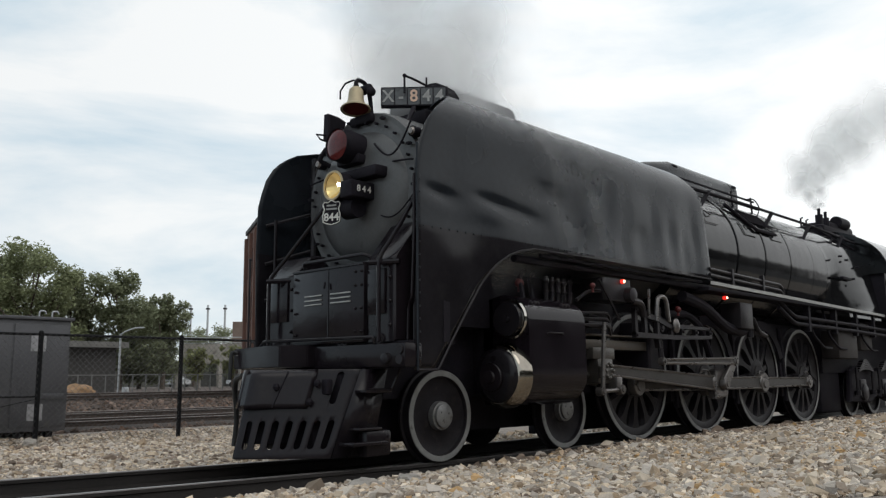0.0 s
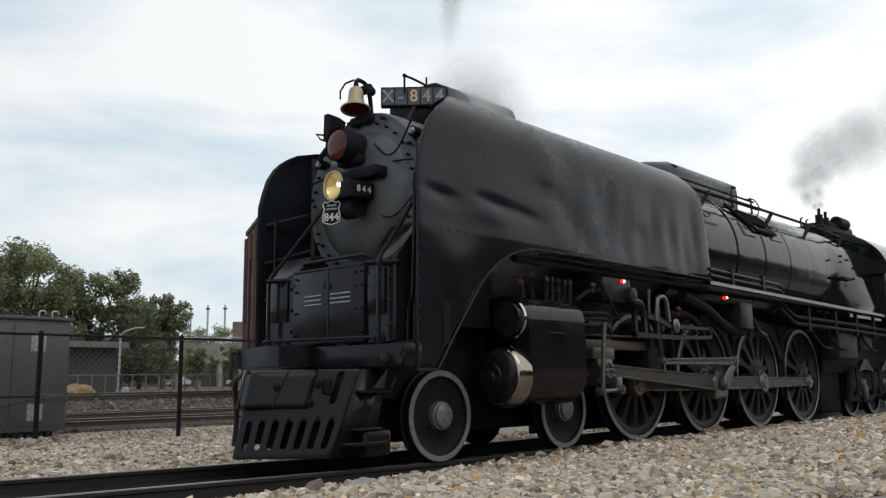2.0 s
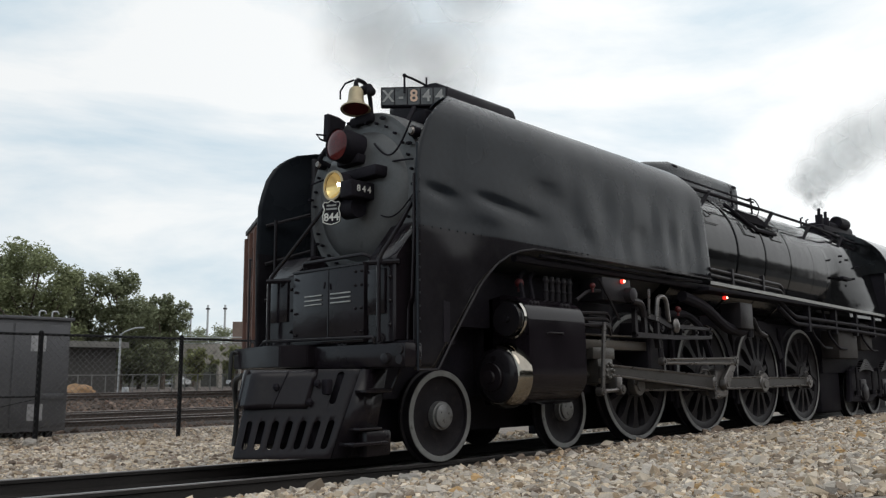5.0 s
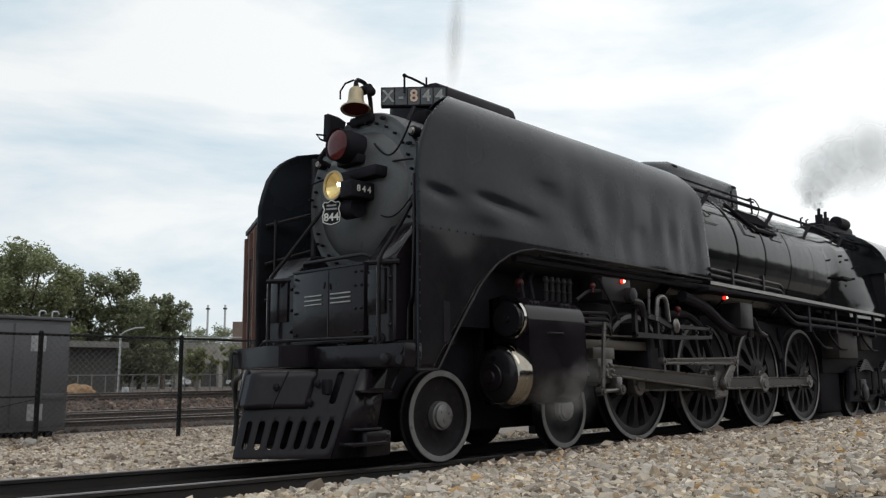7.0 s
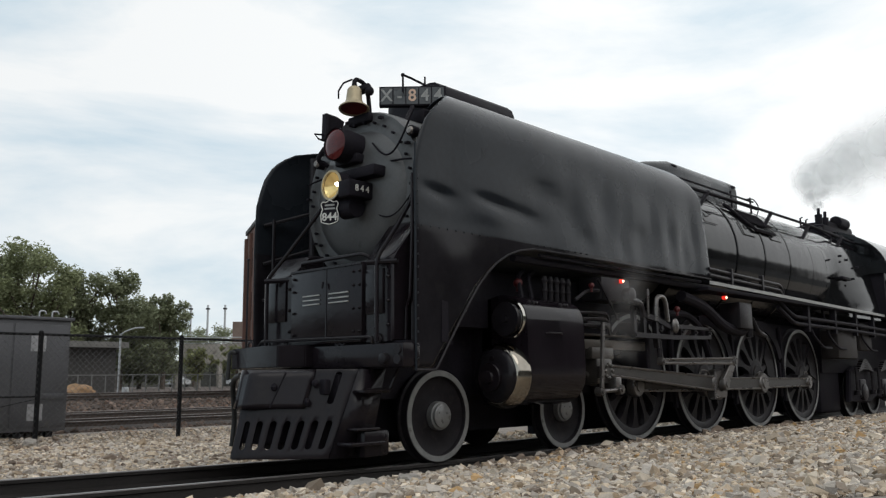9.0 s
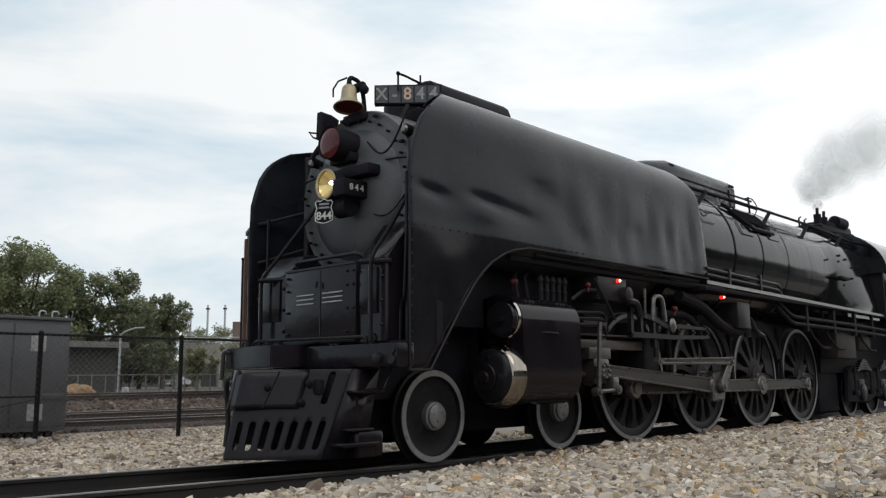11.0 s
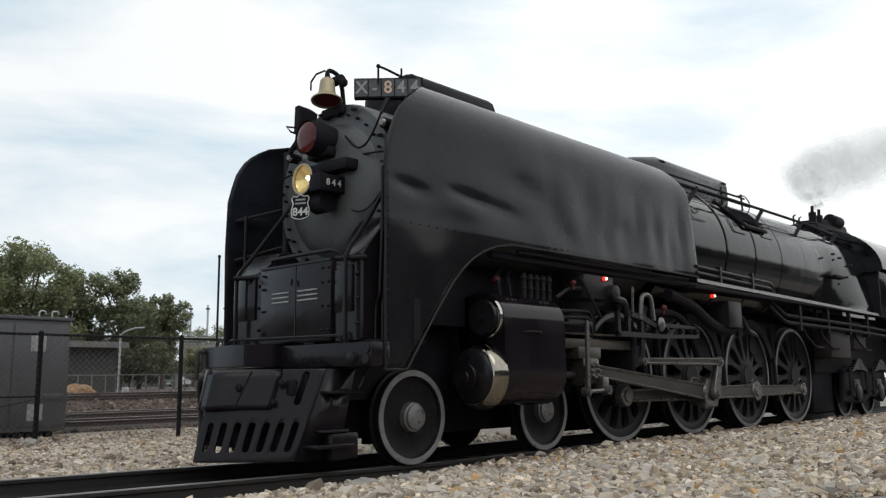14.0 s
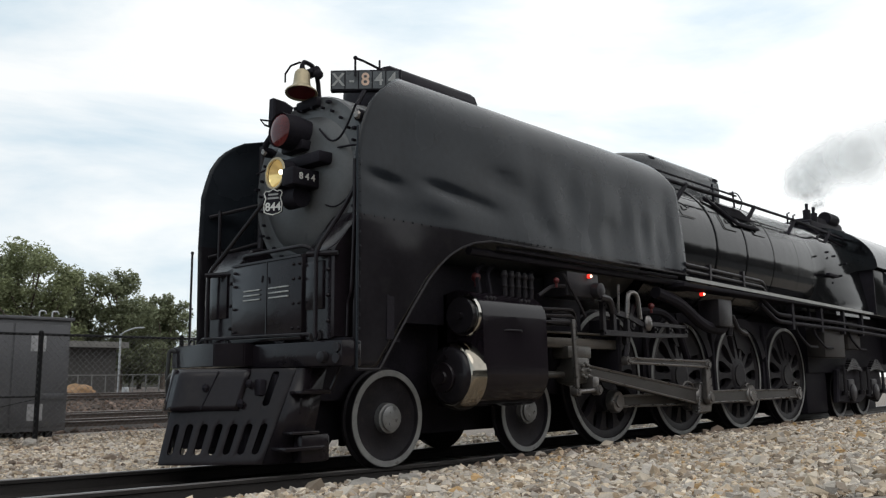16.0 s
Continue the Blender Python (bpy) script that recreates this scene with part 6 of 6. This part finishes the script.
box(bm, 0.35, 0.75, -0.3, 0.0, 0.15, 0.65, 0.02)
ub = tagged(link("utility_box", bm, GALV), "small pale utility box by the lamp", "utility box")
ub.matrix_basis = pose(lx, ly, 0, 0, 0, -47)


def car(px, d, turn, label):
    x, y = yard(px, d)
    c = thing("car", label, "car", "parked cars", at=pose(x, y, 0.3, 0, 0, turn))
    bm = BM()
    side = [(-2.1, 0.35), (-2.15, 0.75), (-1.9, 0.92), (-1.1, 1.0), (-0.5, 1.42), (0.7, 1.45), (1.5, 1.02), (2.05, 0.9), (2.15, 0.6), (2.1, 0.35)]
    plate(bm, side, -0.85, 0.85, 0.06)
    part("body", bm, CARPAINT, c)
    bm = BM()
    plate(bm, [(-0.95, 1.0), (-0.45, 1.36), (0.65, 1.38), (1.25, 1.02)], -0.86, -0.853)
    plate(bm, [(-0.95, 1.0), (-0.45, 1.36), (0.65, 1.38), (1.25, 1.02)], 0.853, 0.86)
    part("window", bm, GLASS, c)
    for wx in (-1.35, 1.35):
        for s in (-1, 1):
            bm = BM()
            cyl(bm, (wx, s * 0.7, 0.33), (wx, s * 0.88, 0.33), 0.33, 16)
            part("wheel", bm, RUBBER, c)
    return c


car(313, 118, -70, "silver car parked across the yard")
car(434, 110, -60, "silver car parked beyond the tracks")
# far yard fence and an earth heap
fx0, fy0 = yard(118, 55)
fx1, fy1 = yard(460, 60)
DULLGALV = material("dull_fence_pipe", (0.17, 0.17, 0.165), 0.6, 0.2, 4, 0.3)
ff = thing("yard_fence", "low pale post-and-rail yard fence", "fence")
for k in range(16):
    f = k / 15
    bm = BM()
    x, y = fx0 + (fx1 - fx0) * f, fy0 + (fy1 - fy0) * f
    cyl(bm, (x, y, 0.1), (x, y, 1.5), 0.04, 6)
    part("post", bm, DULLGALV, ff)
for z in (1.45,):
    bm = BM()
    tube(bm, [(fx0, fy0, z), (fx1, fy1, z)], 0.03, 6)
    part("rail", bm, DULLGALV, ff)
hx, hy = yard(140, 53)
bm = BM()
bmesh.ops.create_icosphere(bm, subdivisions=4, radius=1)
for v in bm.verts:
    k = 1 + 0.25 * noise.noise(v.co * 2)
    v.co = Vector((v.co.x * 1.25 * k, v.co.y * 1.0 * k, max(-0.1, v.co.z * 0.62 * k)))
eh = tagged(link("earth_heap", bm, EARTH), "heap of orange earth by the yard fence", "earth heap")
eh.matrix_basis = pose(hx, hy, 0.25)
for px, r in ((262, 2.6), (285, 2.2), (232, 1.8)):
    x, y = yard(px, 88)
    tree(x, y, 3.6, r * 1.1, LEAF_B, "low green shrub by the yard", int(px), 900)


# ---- smoke and steam in rigid puffs ----
scene.cycles.transparent_max_bounces = 32


def vapour_material(name, colour, dense, rough=1.6, edge=0.5):
    m = bpy.data.materials.new(name)
    m.use_nodes = True
    nt = m.node_tree
    nt.nodes.clear()
    co = nt.nodes.new("ShaderNodeTexCoord")
    ln = nt.nodes.new("ShaderNodeVectorMath")
    ln.operation = "MULTIPLY"
    ln.inputs[1].default_value = (1.05, 0, 1.35)
    nt.links.new(co.outputs["Object"], ln.inputs[0])
    le = nt.nodes.new("ShaderNodeVectorMath")
    le.operation = "LENGTH"
    nt.links.new(ln.outputs[0], le.inputs[0])
    nz = nt.nodes.new("ShaderNodeTexNoise")
    nz.inputs["Scale"].default_value, nz.inputs["Detail"].default_value = rough, 3.0
    nt.links.new(co.outputs["Object"], nz.inputs["Vector"])
    ad = nt.nodes.new("ShaderNodeMath")
    ad.operation = "MULTIPLY_ADD"
    nt.links.new(nz.outputs[0], ad.inputs[0])
    ad.inputs[1].default_value = edge
    nt.links.new(le.outputs["Value"], ad.inputs[2])
    mr = nt.nodes.new("ShaderNodeMapRange")
    mr.interpolation_type = "SMOOTHSTEP"
    mr.inputs["From Min"].default_value, mr.inputs["From Max"].default_value = edge * 0.5 - 0.05, edge * 0.5 + 0.66
    mr.inputs["To Min"].default_value, mr.inputs["To Max"].default_value = dense, 0.0
    nt.links.new(ad.outputs[0], mr.inputs["Value"])
    tr = nt.nodes.new("ShaderNodeBsdfTransparent")
    df = nt.nodes.new("ShaderNodeBsdfDiffuse")
    df.inputs["Color"].default_value = (*colour, 1)
    tl = nt.nodes.new("ShaderNodeBsdfTranslucent")
    tl.inputs["Color"].default_value = (*colour, 1)
    both = nt.nodes.new("ShaderNodeMixShader")
    both.inputs[0].default_value = 0.5
    nt.links.new(df.outputs[0], both.inputs[1])
    nt.links.new(tl.outputs[0], both.inputs[2])
    mx = nt.nodes.new("ShaderNodeMixShader")
    nt.links.new(mr.outputs[0], mx.inputs[0])
    nt.links.new(tr.outputs[0], mx.inputs[1])
    nt.links.new(both.outputs[0], mx.inputs[2])
    out = nt.nodes.new("ShaderNodeOutputMaterial")
    nt.links.new(mx.outputs[0], out.inputs["Surface"])
    return m


SMOKE = vapour_material("grey_smoke", (0.85, 0.85, 0.85), 0.80, 1.3, 0.6)
WISP = vapour_material("thin_grey_smoke", (0.82, 0.82, 0.82), 0.38, 0.9, 0.1)
STEAM = vapour_material("white_steam", (0.97, 0.98, 0.98), 0.9, 1.2, 0.4)
MIST = vapour_material("thin_mist", (0.74, 0.72, 0.71), 0.10, 2.3, 1.15)


def puff(name, mat, seed, size, label, group):
    bm = BM()
    bmesh.ops.create_icosphere(bm, subdivisions=4, radius=1)
    for v in bm.verts:
        k = 1.05 + 0.10 * noise.noise(v.co * 1.7 + Vector((seed * 3.1, 0, 0))) + 0.05 * noise.noise(v.co * 4 + Vector((0, seed, 0)))
        v.co = Vector((v.co.x * k, v.co.y * k * 0.45, v.co.z * k * 0.8))
    ob = tagged(link(name, bm, mat, 180), label, "smoke", group)
    ob.scale = (size, size, size) if size > 0.6 or name != "smoke_puff" else (size * 0.8, size * 0.8, 2.1)
    ob.visible_shadow = False
    return ob


SMOKE_RUNS = []
# (leaves the chimney at, sideways drift, size)
for k, (t0, drift, size) in enumerate(((-0.95, -0.5, 1.1), (-0.75, 0.35, 1.0), (-0.5, -0.8, 1.1), (-0.3, 0.15, 0.95), (0.0, -1.2, 0.95), (0.3, 0.2, 0.42), (0.48, 0.18, 0.4), (0.62, 0.16, 0.36), (0.74, 0.14, 0.3), (0.86, 0.12, 0.26), (1.66, 0.5, 0.8), (1.95, -0.2, 1.0),
                                        (2.15, 0.4, 1.0), (2.45, -0.6, 1.05), (2.85, 0.3, 1.0), (3.2, -0.8, 1.05), (3.55, 0.2, 1.0), (3.9, -0.8, 1.05), (4.3, -0.2, 0.85), (5.3, 0.35, 0.36), (5.5, 0.3, 0.28), (6.1, 0.2, 0.2))):
    SMOKE_RUNS.append((puff("smoke_puff", SMOKE if size > 0.5 else WISP, k, size * (2.2 if size > 0.5 else 1.75), "soft grey puff of chimney smoke", "smoke from the chimney"), t0, drift, size, k))
STEAM_RUN = [puff("steam_puff", STEAM, 40 + k, s, "white puff of safety valve steam", "steam from the safety valve") for k, s in enumerate((0.28, 0.62, 1.0, 1.35, 1.6, 1.8, 1.9))]
MIST_RUN = [puff("mist_puff", MIST, 60 + k, s, "thin mist drifting from the cylinder", "mist by the cylinder") for k, s in enumerate((0.46, 0.5, 0.42, 0.52, 0.4))]

# ---- movement ----
TRAVEL = [(0.0, 0.0), (4.0, 0.0), (8.0, 0.0), (8.5, 0.016), (9.0, 0.028), (9.6, 0.045), (10.4, 0.079), (11.0, 0.112), (11.5, 0.143), (12.0, 0.196), (12.5, 0.248),
          (13.0, 0.308), (13.5, 0.372), (14.0, 0.452), (14.5, 0.537), (15.0, 0.628), (15.5, 0.724), (16.0, 0.826)]


# the plume's course at the start, in the middle and at the end: to the side, up
PLUME = (((0, 0.1), (-0.08, 0.4), (-0.12, 0.8), (0.08, 1.2), (0.5, 1.55), (1.05, 1.9), (1.6, 2.25), (2.3, 2.6)),
         ((0, 0.1), (-0.03, 0.35), (0.0, 0.65), (0.25, 0.95), (0.65, 1.2), (1.15, 1.4), (1.7, 1.6), (2.4, 1.8)),
         ((0, 0.1), (-0.15, 0.4), (-0.3, 0.75), (-0.12, 1.05), (0.35, 1.2), (0.9, 1.25), (1.5, 1.3), (2.2, 1.4)))


def turned(x, z, angle):
    c, s = math.cos(angle), math.sin(angle)
    return x * c - z * s, x * s + z * c


def motions():
    walk(loco, [(t, pose(-s, 0, rise(-s) * 0.5)) for t, s in TRAVEL])
    for group, r in ((lead_wheels, R_LEAD), (trail_wheels, R_TRAIL), (drive_wheels, R_DRIVE)):
        for ws in group:
            x = ws.location.x
            walk(ws, [(t, pose(x, 0, r, 0, -math.degrees(s / r), 0)) for t, s in TRAVEL])
    walk(ecc_crank, [(t, pose(DRIVE_X[1], 0, R_DRIVE, 0, -math.degrees(s / R_DRIVE), 0)) for t, s in TRAVEL])
    for rod, x in side_rods:
        rows = []
        for t, s in TRAVEL:
            px, pz = turned(*pin0, s / R_DRIVE)
            rows.append((t, pose(x + px, 0, R_DRIVE + pz)))
        walk(rod, rows)
    main, cross, comb, er, lk = [], [], [], [], []
    for t, s in TRAVEL:
        px, pz = turned(*pin0, s / R_DRIVE)
        mx, mz = DRIVE_X[1] + px, R_DRIVE + pz
        a = math.asin((CROSS_Z - mz) / MAIN_L)
        main.append((t, pose(mx, 0, mz, 0, math.degrees(a), 0)))
        cx = mx - MAIN_L * math.cos(a)
        cross.append((t, pose(cx, 0, CROSS_Z)))
        comb.append((t, pose(cx - 0.28, 0, CROSS_Z - 0.29, 0, 4 - (cx - 2.76) * 40, 0)))
        ex, ez = turned(*ecc0, s / R_DRIVE)
        ex, ez = DRIVE_X[1] + ex, R_DRIVE + ez
        b = math.asin((1.165 - ez) / ECC_L)
        er.append((t, pose(ex, 0, ez, 0, math.degrees(b), 0)))
        fx = ex - ECC_L * math.cos(b)
        lk.append((t, pose(LINK_X, 0, LINK_Z, 0, math.degrees(math.atan2(LINK_X - fx, 0.5)), 0)))
    walk(main_rod, main)
    walk(crosshead, cross)
    walk(lever, comb)
    walk(ecc_rod, er)
    walk(exp_link, lk)
    # smoke waits in the smokebox, then rises and drifts forward
    for ob, t0, drift, size, k in SMOKE_RUNS:
        def place(t):
            u = t - t0
            if u < 0:
                return pose(1.35, 0, 3.15, 0, k * 57 if size > 0.5 else 4, -45)
            rise_z = 3.6 + 2.6 * u
            side = drift * min(1.6, u) * 0.9
            return pose(1.45 + 0.9 * side, min(0.5, 0.6 * u) - 0.96 * side, min(rise_z, 9.5 + 0.1 * k), 0, k * 57 + 30 * u if size > 0.5 else 4, -45)
        times = sorted({0.0, 16.0} | {round(v, 2) for v in (t0 - 0.04, t0, t0 + 0.4, t0 + 0.8, t0 + 1.2, t0 + 1.7, t0 + 2.3) if 0 < v < 16})
        walk(ob, [(t, place(t)) for t in times])
    # steam leans over and rolls as the wind takes it
    for k, ob in enumerate(STEAM_RUN):
        rows = []
        for t in np.arange(0, 16.01, 1.0):
            wa, wc = max(0, 1 - max(0, t - 2) / 5), max(0, min(1, (t - 11) / 4))
            wb = 1 - wa - wc
            right, up = (wa * PLUME[0][k][i] + wb * PLUME[1][k][i] + wc * PLUME[2][k][i] for i in (0, 1))
            right += 0.03 * k * math.sin(t * 1.3 + k * 1.9)
            up += 0.03 * k * math.cos(t * 1.1 + k * 1.3)
            rows.append((float(t), pose(15.13 + 0.685 * right, -0.729 * right, 5.2 + up, 0, 9 * t + 70 * k, -43)))
        walk(ob, rows)
    # mist leaves the cylinder cocks one breath after another and climbs past the gear
    for k, ob in enumerate(MIST_RUN):
        t0 = 5.4 + 0.42 * k
        course = [(0.0, (1.7, -0.5, 1.3)), (t0, (1.7, -0.5, 1.3)), (t0 + 0.5, (0.75 + 0.1 * k, -1.75, 0.55)), (t0 + 1.1, (1.05 + 0.12 * k, -1.8, 0.68 + 0.02 * k)),
                  (t0 + 1.6, (1.5 + 0.14 * k, -1.82, 0.98)), (t0 + 2.1, (1.95 + 0.12 * k, -1.84, 1.4)), (t0 + 2.6, (2.3 + 0.05 * k, -1.85, 1.85)), (t0 + 3.2, (2.8, -1.7, 2.2)), (t0 + 3.9, (3.6, -0.6, 2.2)), (16.0, (3.6, -0.6, 2.2))]
        walk(ob, [(t, pose(*p, 0, 22 * t + 80 * k, -43)) for t, p in course])


motions()
